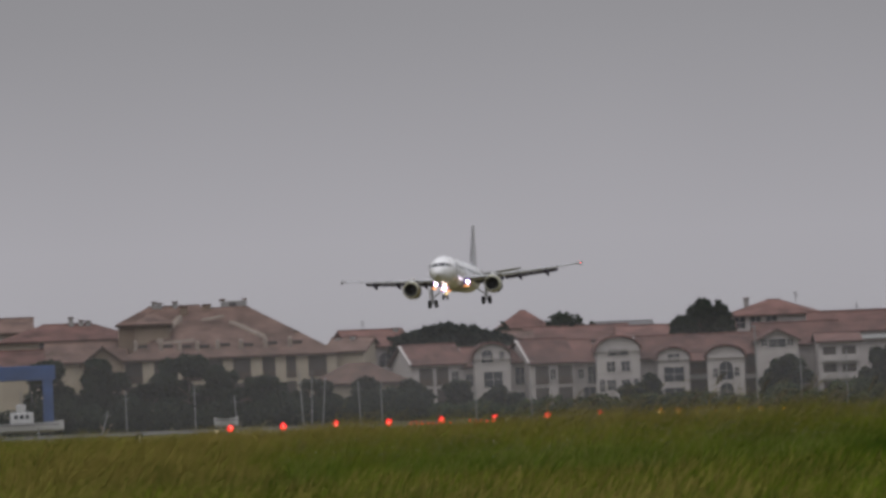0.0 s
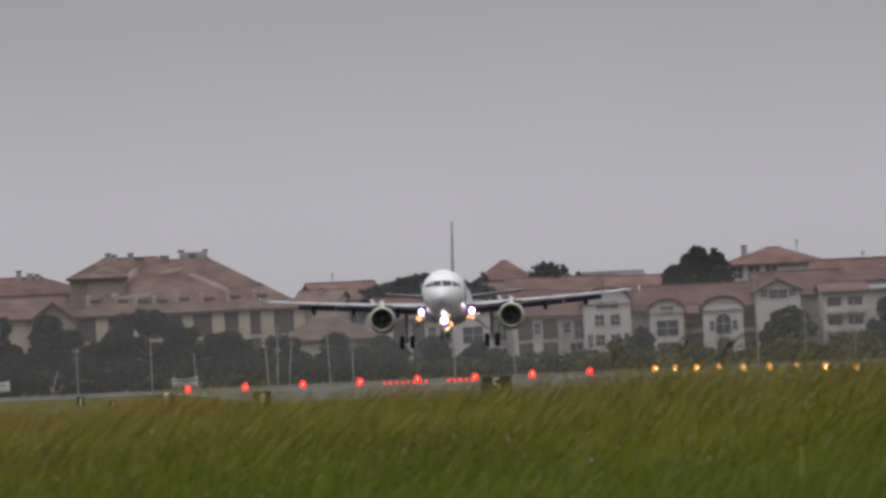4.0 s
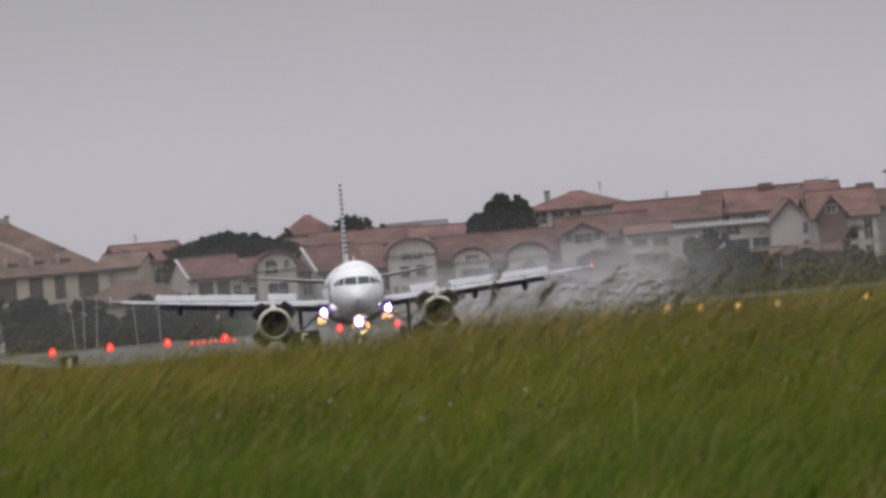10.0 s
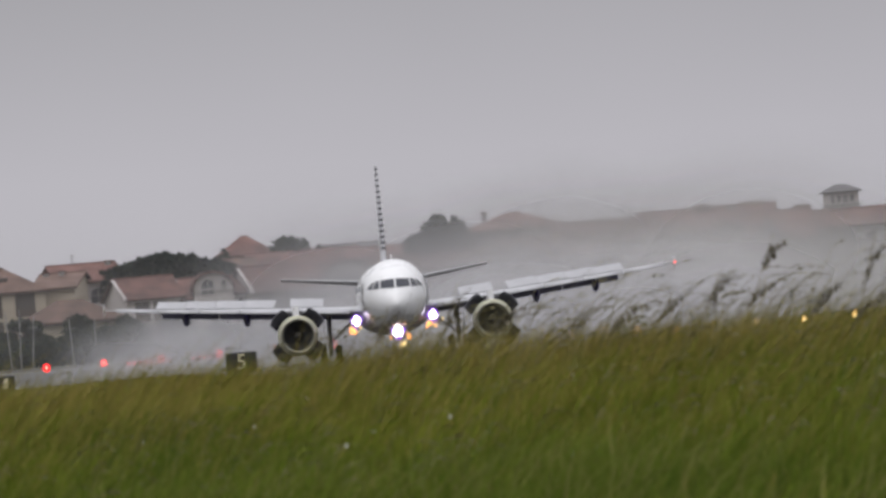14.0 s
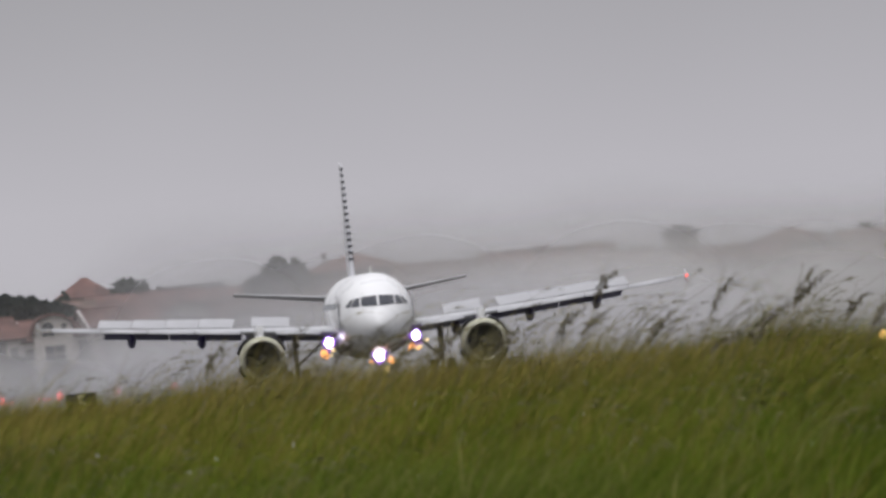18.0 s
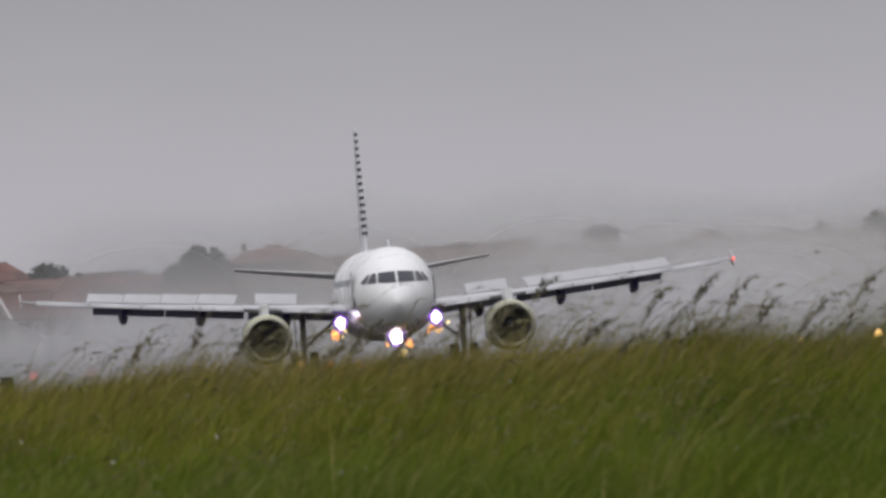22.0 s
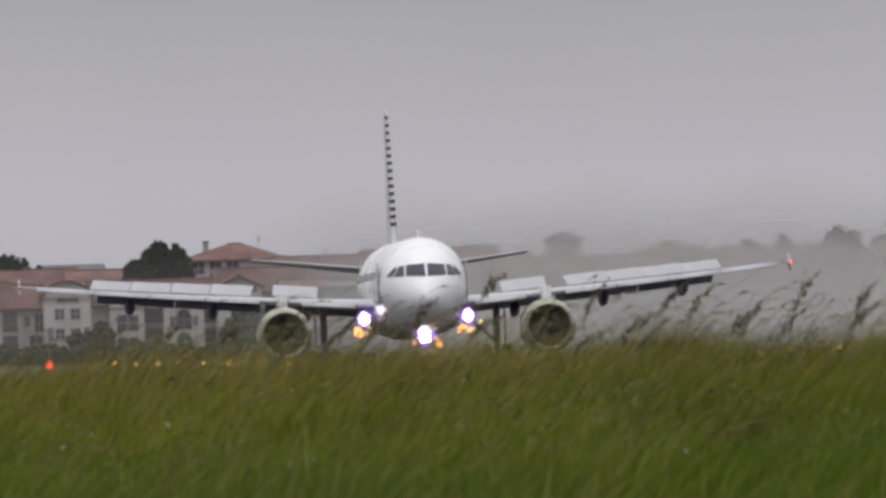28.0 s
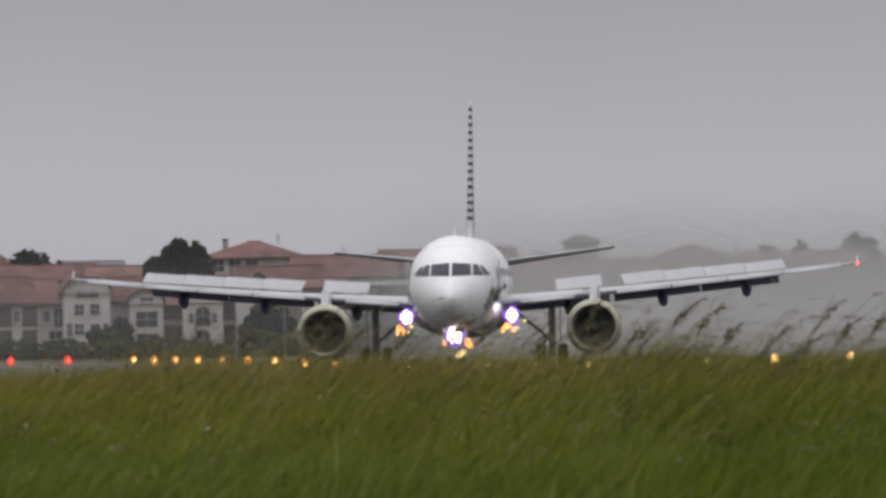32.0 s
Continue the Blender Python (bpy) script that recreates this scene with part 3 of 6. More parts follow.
        bmesh.ops.create_icosphere(tm, subdivisions=2, radius=0.075, matrix=pose(sx * 17.02, NOSE_Y + le + 0.15, z))
        part("wingtip_lamp", tm, LAMP_TIP if sx > 0 else METAL, w, "small red wingtip lamp" if sx > 0 else "unlit wingtip lamp", smooth=True)
        # landing lamp at the wing root
        lamp_cluster(a, Vector((sx * 2.25, NOSE_Y + 11.7, 2.42)), 0.21, LAMP_WHITE, GLARE_VIOLET, "landing_lamp", "bright violet-white landing lamp", 7, 11 if sx > 0 else 12)
        # engine
        e = part("engine", turned(bmesh.new(), [(0.98, 0.0), (1.06, 0.08), (1.16, 0.4), (1.20, 1.0), (1.19, 2.0), (1.10, 2.9), (0.98, 3.6)], 32, caps=False), COWL, a, "off-white engine cowl with a pale yellow front band", smooth=True, at=pose(sx * 5.75, NOSE_Y + 10.9, 1.86))
        bm = turned(bmesh.new(), [(0.90, 0.06), (0.94, 0.0), (0.99, -0.02), (1.04, 0.03), (1.07, 0.14)], 32, caps=False)
        part("inlet_lip", bm, METAL, e, smooth=True)
        part("cowl_band", turned(bmesh.new(), [(1.085, 0.11), (1.125, 0.2), (1.172, 0.42), (1.182, 0.5)], 32, caps=False), YELLOW, e, "pale yellow band round the cowl", smooth=True)
        bm = turned(bmesh.new(), [(0.90, 0.05), (0.86, 0.4), (0.87, 1.0)], 32, caps=False)
        part("inlet_duct", bm, DARKIN, e, smooth=True)
        fan = bmesh.new()
        q = [(r * math.cos(dt), 0.95 + dy, r * math.sin(dt)) for r, dt, dy in ((0.25, 0.0, 0.0), (0.86, 0.05, 0.0), (0.86, 0.26, 0.12), (0.25, 0.20, 0.10))]
        loft(fan, [q, [(x, yy + 0.012, zz) for x, yy, zz in q]])
        fm = mesh_of("fan_blade", fan, BLADES)
        for i in range(24):
            part("fan_blade", fm, None, e, at=pose(0, 0, 0, 0, 15 * i, 0))
        part("fan_backing", turned(bmesh.new(), [(0.87, 1.10), (0.86, 1.14)], 24), DARKIN, e)
        part("spinner", turned(bmesh.new(), [(0.01, 0.55), (0.12, 0.66), (0.24, 0.90), (0.26, 1.0)], 20), DARKIN, e, smooth=True)
        part("core_nozzle", turned(bmesh.new(), [(0.62, 3.4), (0.52, 4.4), (0.42, 4.9)], 24), METAL, e, smooth=True)
        bm = bmesh.new()
        loft(bm, [[(d, y, zz) for d, y in ((-0.16, 0.9), (0.16, 0.9), (0.22, 3.4), (0.06, 5.4), (-0.06, 5.4), (-0.22, 3.4))] for zz in (1.05, 1.75)])
        part("pylon", bm, WHITE, e)
        for ang in (45, 135, 225, 315):
            dm = bmesh.new()
            ring = []
            for s in (0.0, 0.95):
                for rr in (1.205, 1.13):
                    ring.append([(rr * math.sin(t), s, rr * math.cos(t) - 1.17) for t in np.linspace(-0.52, 0.52, 7)])
            loft(dm, [ring[0], ring[2], ring[3], ring[1], ring[0]], closed=False, caps=False)
            d = part("reverser_door", dm, MARK, e, "dark thrust reverser door", smooth=False)
            rad = radians(ang)
            hinge = (1.17 * math.sin(rad), 2.55, 1.17 * math.cos(rad))
            d.matrix_basis = pose(*hinge, 0, ang, 0) @ pose(0, -0.95, 0)
            REVERSERS.append((d, hinge, ang))
    # tail
    for sx in (-1, 1):
        secs = [foil(sx * x, le, ch, z, 0.11, droop=0.055 * ch) for x, le, ch, z in ((0.3, 30.9, 4.2, 4.72), (1.2, 31.5, 3.8, 4.80), (6.1, 34.6, 1.75, 5.38), (6.22, 34.8, 1.5, 5.40))]
        part("tailplane", loft(bmesh.new(), secs), SPOILERGREY, a, smooth=True)
    secs = []
    for z, le, ch in ((5.0, 27.4, 8.0), (5.75, 29.2, 6.2), (6.4, 29.9, 5.55), (11.75, 33.7, 2.05), (11.95, 34.0, 1.6)):
        ring = foil(0, le, ch, 0, 0.115)
        secs.append([(-(p[2]), p[1], z) for p in ring])
    fin = part("fin", loft(bmesh.new(), secs), FINGREY, a, "grey tail fin with dark square marks", smooth=True)
    for k in range(15):
        z = 6.75 + 0.345 * k
        f = (z - 6.4) / 5.35
        le, ch = 29.9 + 3.8 * f, 5.55 - 3.5 * f
        w = 0.022 * ch + 0.03
        m = boxed(-w, w, NOSE_Y + le - 0.05, NOSE_Y + le + 0.42, z - 0.075, z + 0.075, bevel=0.03)
        part("livery_mark", m, MARK, fin)
    bm = bmesh.new()
    loft(bm, [[(dx, NOSE_Y + 7.2 + dy, zz) for dx, dy in ((-0.03, 0), (0.03, 0), (0.02, 0.3), (-0.02, 0.3))] for zz in (FUS_Z + 2.0, FUS_Z + 2.38)])
    part("antenna", bm, WHITE, a)
    # landing gear
    for sx in (-1, 1):
        g = part("main_gear", tube(tube(bmesh.new(), (0, 0, 0.58), (0, 0, 3.15), 0.13, 0.16), (0, 0.02, 1.3), (-sx * 1.5, 0.02, 2.55), 0.07), STRUT, a, "grey main landing gear leg", at=pose(sx * 3.8, 0, 0))
        GEARS.append((g, (sx * 3.8, 0.0), 0.50))
        part("gear_door", boxed(sx * 0.35, sx * 0.39, -0.45, 0.55, 1.2, 2.7, bevel=0.01), WHITE, g)
        for dx in (-0.46, 0.46):
            part("wheel", turned(bmesh.new(), [(0.25, -0.21), (0.50, -0.21), (0.58, -0.13), (0.58, 0.13), (0.50, 0.21), (0.25, 0.21)], 22, "X"), RUBBER, g, "black main wheel", smooth=False, at=pose(dx, 0, 0.58))
    g = part("nose_gear", tube(tube(bmesh.new(), (0, 0, 0.38), (0, 0, 2.1), 0.09, 0.12), (0, 0.05, 1.2), (0, 1.2, 2.2), 0.05), STRUT, a, "grey nose landing gear leg", at=pose(0, -12.64, 0))
    GEARS.append((g, (0.0, -12.64), 0.30))
    for dx in (-0.26, 0.26):
        part("wheel", turned(bmesh.new(), [(0.16, -0.11), (0.34, -0.11), (0.38, -0.06), (0.38, 0.06), (0.34, 0.11), (0.16, 0.11)], 20, "X"), RUBBER, g, "black nose wheel", at=pose(dx, 0, 0.38))
        part("gear_door", boxed(dx * 1.9, dx * 1.9 + 0.03, -0.9, 0.6, 1.25, 2.0, bevel=0.008), WHITE, g)
    lamp_cluster(g, Vector((0, -0.24, 1.58)), 0.25, LAMP_WARM, GLARE_VIOLET, "taxi_lamp", "bright white nose gear lamp", 9, 13)


build_airliner()

# ---- runway lamps and signs ----


def runway_lamp(x, y, material, label, group, size=0.30, stem=0.22):
    t = thing("runway_lamp", pose(x, y, runway_z(y)), label, "runway light", group)
    part("lamp_base", turned(bmesh.new(), [(0.16, 0.0), (0.16, 0.03), (0.05, 0.05), (0.05, stem)], 10, "Z"), GALV, t)
    # globe larger than the lamp's glass, so its shape holds the glow
    bm = bmesh.new()
    bmesh.ops.create_icosphere(bm, subdivisions=2, radius=size, matrix=pose(0, 0, stem + size * 0.9) @ Matrix.Diagonal((0.95, 0.95, 1.25, 1)) @ pose(0, 0, 0, 0, 18, 0))
    part("lamp_glow", bm, material, t, smooth=True)
    # bright core added before the globe as the hot middle of the glow
    bm = bmesh.new()
    bmesh.ops.create_icosphere(bm, subdivisions=2, radius=size * 0.40, matrix=pose(0, -size * 0.75, stem + size * 0.95) @ pose(0, 0, 0, 0, 20, 0) @ Matrix.Diagonal((0.75, 0.8, 1.35, 1)))
    if size > 0.2:
        part("glow_core", bm, CORE_RED if material is LAMP_RED else CORE_YELLOW, t, "bright core of the lamp's glow", smooth=True)
    else:
        bm.free()
    return t


def build_lamps():
    red = runway_lamp(22.85, 1467, LAMP_RED, "glowing red runway end lamp on a short stem", "red runway end lamps", 0.38, 0.03)
    for k in range(1, 8):
        copy_thing(red, pose(22.85 + 6.01 * k, 1467, 0))
    for k in range(20):
        y = 1432 - 40.8 * k
        if k in (0, 11):
            label = "glowing yellow runway edge lamp on a short stem" if k == 0 else "small pale yellow runway edge lamp beside the grass"
            yel = runway_lamp(70.1, y, LAMP_PALE if k else LAMP_YELLOW, label, "yellow runway edge lamps", 0.23 if k else 0.34, 0.16 if k else 0.03)
        else:
            copy_thing(yel, pose(70.1, y, runway_z(y)))
    bar = runway_lamp(42.6, 1440, LAMP_RED, "small red lamp set in a close row", "red lamp row", 0.15, 0.03)
    for x in [42.6 + 0.62 * k for k in range(1, 8)] + [49.2 + 0.6 * k for k in range(5)]:
        copy_thing(bar, pose(x, 1440, 0))


def taxi_sign(x, y, w, h, label, digit="", lit=False):
    t = thing("runway_sign", pose(x, y, runway_z(y)), label, "sign", "signs beside the runway")
    part("board", boxed(-w / 2, w / 2, -0.12, 0.12, 0.06, 0.06 + h, bevel=0.03), SIGNBLACK, t)
    for dx in (-w * 0.36, w * 0.36):
        part("leg", tube(bmesh.new(), (dx, 0, -0.1), (dx, 0, 0.1), 0.035), GALV, t)
    if digit:
        cu = bpy.data.curves.new("digit", "FONT")
        cu.body, cu.size, cu.extrude, cu.align_x, cu.align_y = digit, h * 1.05, 0.01, "CENTER", "CENTER"
        ob = new("digit", cu)
        me = bpy.data.meshes.new_from_object(ob.evaluated_get(bpy.context.evaluated_depsgraph_get()))
        bpy.data.objects.remove(ob)
        me.materials.append(SIGNYELLOW)
        part("digit", me, None, t, "pale yellow numeral 5", at=pose(0, -0.135, 0.06 + h / 2, 90, 0, 0))
    else:
        part("mark", loft(bmesh.new(), [[(-w * 0.22, yy, h * 0.16), (w * 0.10, yy, h * 0.12), (w * 0.16, yy, h * 0.92), (-w * 0.06, yy, h * 0.88)] for yy in (-0.140, -0.122)]), SIGNYELLOW, t, "pale plain bar of unreadable writing")
    if lit:
        part("sign_lamp", boxed(-w * 0.12, w * 0.12, -0.30, -0.20, 0.06 + h, 0.14 + h, bevel=0.02), LAMP_SIGN, t)


build_lamps()
taxi_sign(20.3, 540, 1.2, 0.8, "black distance board with a pale numeral beside the runway", "5")
taxi_sign(20.1, 966, 1.25, 0.95, "black sign board with a pale mark beside the runway")
taxi_sign(15.4, 1100, 1.3, 0.75, "lit black sign board beside the runway", lit=True)
taxi_sign(10.56, 1040, 0.65, 0.6, "small black and pale sign board on the airfield")
taxi_sign(8.9, 1130, 0.6, 0.75, "narrow black sign board on the airfield")

# ---- town across the water ----
REF_Y = 1700.0


def sx_(x, y):
    return x * y / REF_Y


def sz_(z, y):
    return max(-0.05, 2.1 + (z - 2.1) * y / REF_Y)


WINDOWS = {}


def window_mesh(w, h, arch):
    key = (round(w, 2), round(h, 2), arch)
    if key not in WINDOWS:
        def outline(w, h, e):
            pts = [(-w / 2 - e, -e), (w / 2 + e, -e)]
            if arch:
                pts += [((w / 2 + e) * math.cos(t), h - w / 2 + (w / 2 + e) * math.sin(t)) for t in np.linspace(0, math.pi, 9)]
            else:
                pts += [(w / 2 + e, h + e), (-w / 2 - e, h + e)]
            return pts
        bm = bmesh.new()
        loft(bm, [[(x, y, z) for x, z in outline(w, h, 0)] for y in (-0.02, 0.05)])
        pane = mesh_of("pane", bm, GLASS)
        bm = bmesh.new()
        a, b = outline(w, h, 0.12), outline(w, h, 0.0)
        rings = [[(x, y, z) for x, z in q] for q, y in ((b, 0.04), (b, -0.07), (a, -0.07), (a, 0.04))]
        loft(bm, rings, caps=False)
        box(bm, -0.03, 0.03, -0.06, -0.02, 0.0, h * 0.98)
        box(bm, -w / 2, w / 2, -0.06, -0.02, h * 0.5 - 0.03, h * 0.5 + 0.03)
        WINDOWS[key] = (pane, mesh_of("window_frame", bm, PLASTER))
    return WINDOWS[key]


def add_window(parent, x, z, y, w=1.0, h=1.4, arch=False):
    pane, fr = window_mesh(w, h, arch)
    p = part("window", fr, None, parent, at=pose(x, y, z))
    part("pane", pane, None, p)


def house(x0, x1, y, depth, eave, ridge, kind, wall, roofm, label, wins=(), base=-0.05, chimneys=(), over=0.45, group="", aerials=(), rot=0.0):
    """A house with its front at y; kind of roof: hip, ridge (along the front), front (a gable to the front) or arch (a rounded gable to the front)."""
    X0, X1, E, R = sx_(x0, y), sx_(x1, y), sz_(eave, y), sz_(ridge, y)
    c, w = (X0 + X1) / 2, (X1 - X0) / 2
    t = thing("house", pose(c, y, base, 0, 0, rot), label, "house", group)
    E, R = E - base, R - base
    bm = bmesh.new()
    box(bm, -w, w, 0, depth, 0, E)
    if kind == "front":
        loft(bm, [[(-w, yy, E), (w, yy, E), (0, yy, R - 0.12)] for yy in (0.0, depth)])
    elif kind == "arch":
        loft(bm, [[(w * math.cos(q), yy, E + (R - 0.1 - E) * math.sin(q)) for q in np.linspace(0, math.pi, 13)] for yy in (0.0, depth)])
    elif kind == "ridge":
        loft(bm, [[(xx, 0, E), (xx, depth, E), (xx, depth / 2, R - 0.12)] for xx in (-w, w)])
    body = part("wall", bm, wall, t)
    th = 0.22
    bm = bmesh.new()
    o = over
    if kind == "front":
        k = (R - E) / w
        for s in (-1, 1):
            loft(bm, [[(0, yy, R), (s * (w + o), yy, E - o * k), (s * (w + o), yy, E - o * k + th), (0, yy, R + th)] for yy in (-o, depth + o)])
    elif kind == "arch":
        arc = lambda e, yy: [((w + 0.1 + e) * math.cos(q), yy, E + (R - E + e) * math.sin(q)) for q in np.linspace(-0.12, math.pi + 0.12, 15)]
        loft(bm, [arc(0.0, -o), arc(0.26, -o), arc(0.26, depth), arc(0.0, depth), arc(0.0, -o)], closed=False, caps=False)
    elif kind == "ridge":
        k = (R - E) / (depth / 2)
        for s in (-1, 1):
            loft(bm, [[(xx, depth / 2, R), (xx, depth / 2 + s * (depth / 2 + o), E - o * k), (xx, depth / 2 + s * (depth / 2 + o), E - o * k + th), (xx, depth / 2, R + th)] for xx in (-w - o, w + o)])
    else:
        m = min(w * 0.85, depth / 2)
        lo = [(-w - o, -o, E), (w + o, -o, E), (w + o, depth + o, E), (-w - o, depth + o, E)]
        up = [(-w + m, depth / 2 - 0.2, R), (w - m, depth / 2 - 0.2, R), (w - m, depth / 2 + 0.2, R), (-w + m, depth / 2 + 0.2, R)]
        loft(bm, [[(p[0], p[1], p[2] - th) for p in lo], lo, up])
    rf = part("roof", bm, roofm, t)
    # ridge tiles
    if kind == "arch":
        part("ledge", boxed(-w - 0.15, w + 0.15, -0.32, -0.01, E - 0.14, E + 0.04), PLASTER, t, "white rendered ledge")
    elif kind == "front":
        part("ridge_tiles", tube(bmesh.new(), (0, -o, R + th), (0, depth + o, R + th), 0.14, n=6), roofm, rf)
    else:
        m = min(w * 0.85, depth / 2) if kind == "hip" else -o
        zz = R if kind == "hip" else R + th
        part("ridge_tiles", tube(bmesh.new(), (-w + m, depth / 2, zz), (w - m, depth / 2, zz), 0.14, n=6), roofm, rf)
    if kind in ("hip", "ridge"):
        part("eaves_board", boxed(-w - o, w + o, -o - 0.06, -o, E - (o * (R - E) / (depth / 2) if kind == "ridge" else 0.2) - 0.12, E - (o * (R - E) / (depth / 2) if kind == "ridge" else 0.2) + 0.1), TIMBER, rf)
    elif kind == "front":
        k = (R - E) / w
        for s in (-1, 1):
            part("barge_board", loft(bmesh.new(), [[(0, yy, R - 0.12), (s * (w + o), yy, E - o * k - 0.12), (s * (w + o), yy, E - o * k + 0.2), (0, yy, R + 0.2)] for yy in (-o - 0.07, -o - 0.003)]), TIMBER, rf)
    if kind == "ridge" and group:
        k = (R - E) / (depth / 2)
        part("verge", loft(bmesh.new(), [[(-w - o - 0.03, yy, zz), (-w - o + 0.34, yy, zz), (-w - o + 0.34, yy, zz + 0.28), (-w - o - 0.03, yy, zz + 0.28)] for yy, zz in ((-o - 0.1, E - o * k + 0.05), (depth / 2 - 0.3, R - 0.1))]), PLASTER, rf, "white rendered roof verge")
    for cx, ch in chimneys:
        cx = sx_(cx, y) - c
        ch = sz_(ch, y) - base
        p = part("chimney", boxed(cx - 0.32, cx + 0.32, depth * 0.4, depth * 0.4 + 0.7, ch - 2.4, ch - 0.45, bevel=0.04), GREYWALL, t)
        part("chimney_cap", boxed(cx - 0.42, cx + 0.42, depth * 0.4 - 0.1, depth * 0.4 + 0.8, ch - 0.44, ch - 0.32), TILE_OLD, p)
    for ax, az in aerials:
        ax, az = sx_(ax, y) - c, sz_(az, y) - base
        p = part("aerial", tube(bmesh.new(), (ax, depth * 0.5, R - 0.5), (ax, depth * 0.5, az), 0.045), GALV, t)
        for q in range(3):
            part("crossbar", tube(bmesh.new(), (ax - 0.35, depth * 0.5, az - 0.2 - 0.25 * q), (ax + 0.35, depth * 0.5, az - 0.2 - 0.25 * q), 0.025, n=5), GALV, p)
    for wx, wz, ww, wh, *arch in wins:
        add_window(t, sx_(wx, y) - c, sz_(wz, y) - base, -0.03, ww, wh, bool(arch))
    return t, c, base


def grid(xs, zs, w=0.9, h=1.3):
    return tuple((x, z, w, h) for x in xs for z in zs)


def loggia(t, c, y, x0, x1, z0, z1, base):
    """A dark panel with a rail on a front; its colour is the recess's shade."""
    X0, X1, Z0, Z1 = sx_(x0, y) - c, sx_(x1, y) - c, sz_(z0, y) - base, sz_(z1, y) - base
    p = part("loggia", boxed(X0, X1, -0.04, 0.3, Z0, Z1), SHADE, t, "dark panel for the shade of a recessed balcony")
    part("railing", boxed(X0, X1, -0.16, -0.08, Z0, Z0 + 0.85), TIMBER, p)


def town():
    # back row
    house(-24, 1.5, 1752, 14, 13.6, 15.4, "ridge", PLASTER, TILE_OLD, "long white apartment block with a dark window band", [(x, 12.0, 2.2, 0.9) for x in (-22, -19, -16, -13, -10, -7, -4, -1)], chimneys=((-13.5, 17.2), (-11, 17.2), (-5, 17.4), (-3, 17.5)))
    house(-3, 15.4, 1722, 12, 12.5, 14.6, "hip", CREAM, TILE, "cream house with a red hipped roof and chimneys", grid((3, 6, 9, 12), (11.4,), 1.0, 0.8), chimneys=((6.7, 15.8), (8.0, 15.4), (8.9, 15.3)))
    house(56, 66.5, 1728, 12, 9.4, 11.2, "ridge", PLASTER, TILE_OLD, "white terrace house with a weathered roof")
    house(66, 79, 1730, 12, 9.8, 11.6, "ridge", PLASTER, TILE, "white terrace with a long red tiled roof")
    house(78, 93, 1726, 12, 9.7, 11.3, "ridge", PLASTER, TILE, "white terrace house with a red tiled roof")
    house(62.4, 68.8, 1750, 9, 11.8, 14.0, "hip", CREAM, TILE, "small house with a red hipped roof above the terrace")
    house(75.4, 82.1, 1755, 10, 11.4, 11.9, "ridge", PLASTER, SLATE, "long low white building with a flat dark roof")
    house(91.6, 103.3, 1738, 11, 12.3, 14.2, "hip", PLASTER, TILE, "white villa with a red hipped roof on the rise", grid((93.6, 95.7, 97.8), (10.6,), 1.5, 1.45), chimneys=((94.0, 14.9),), aerials=((100.4, 15.2),), rot=-10)
    house(102.5, 115, 1716, 13, 9.7, 12.2, "ridge", PLASTER, TILE, "white house with a broad red tiled roof", grid((111.5, 113.6), (7.6,), 1.4, 1.1), aerials=((108.6, 13.4),), rot=-7)
    house(113, 129, 1722, 15, 10.0, 12.7, "ridge", PLASTER, TILE, "large white house with a long red roof and roof boxes", grid((115.6, 118.8, 128), (8.6,), 1.5, 1.1), chimneys=((123.8, 13.3), (124.4, 13.3)), rot=-8)
    for x0, x1, z1, y, m, lab in ((120.0, 122.0, 13.3, 1728, TILE_OLD, "brown lift housing on a red roof"), (125.5, 128.4, 13.2, 1728, CREAM_DIM, "pale roof room with a rounded top"), (131.9, 134.2, 12.3, 1713.5, TILE_OLD, "brown chimney block on a red roof")):
        rb = thing("roof_box", pose(sx_((x0 + x1) / 2, y), y, sz_(11.0, y)), lab, "roof box")
        hw, hh = (x1 - x0) / 2, sz_(z1, y) - sz_(11.0, y)
        part("box_body", boxed(-hw, hw, 0, 3, 0, hh - 0.2, bevel=0.18), m, rb)
        part("box_cap", boxed(-hw * 0.8, hw * 0.9, 0.2, 2.8, hh - 0.2, hh), TILE_OLD, rb)
    house(146, 157, 1760, 12, 11.0, 12.9, "hip", GREYWALL, TILE_OLD, "grey house with a hipped roof on the hill")
    house(157.5, 172, 1775, 12, 10.2, 11.8, "ridge", GREYWALL, TILE_OLD, "long grey house among trees on the hill")
    # bell tower
    y = 1745
    X = sx_(138, y)
    tw = thing("tower", pose(X, y, -0.05), "square white tower with small openings and a hipped roof", "tower")
    hw = 2.05
    b = part("wall", boxed(-hw, hw, 0, 2 * hw, 0, 13.7), PLASTER, tw)
    part("cornice", boxed(-hw - 0.18, hw + 0.18, -0.18, 2 * hw + 0.18, 12.0, 12.25), STONE, tw)
    bm = bmesh.new()
    loft(bm, [[(-hw - 0.4, -0.4, 13.7), (hw + 0.4, -0.4, 13.7), (hw + 0.4, 2 * hw + 0.4, 13.7), (-hw - 0.4, 2 * hw + 0.4, 13.7)], [(-hw - 0.4, -0.4, 13.9), (hw + 0.4, -0.4, 13.9), (hw + 0.4, 2 * hw + 0.4, 13.9), (-hw - 0.4, 2 * hw + 0.4, 13.9)], [(-0.7, hw - 0.4, 14.75), (0.7, hw - 0.4, 14.75), (0.7, hw + 0.4, 14.75), (-0.7, hw + 0.4, 14.75)]])
    part("roof", bm, SLATE, tw)
    for dx in (-1.2, -0.4, 0.4, 1.2):
        add_window(tw, dx, 12.5, -0.03, 0.45, 0.85)
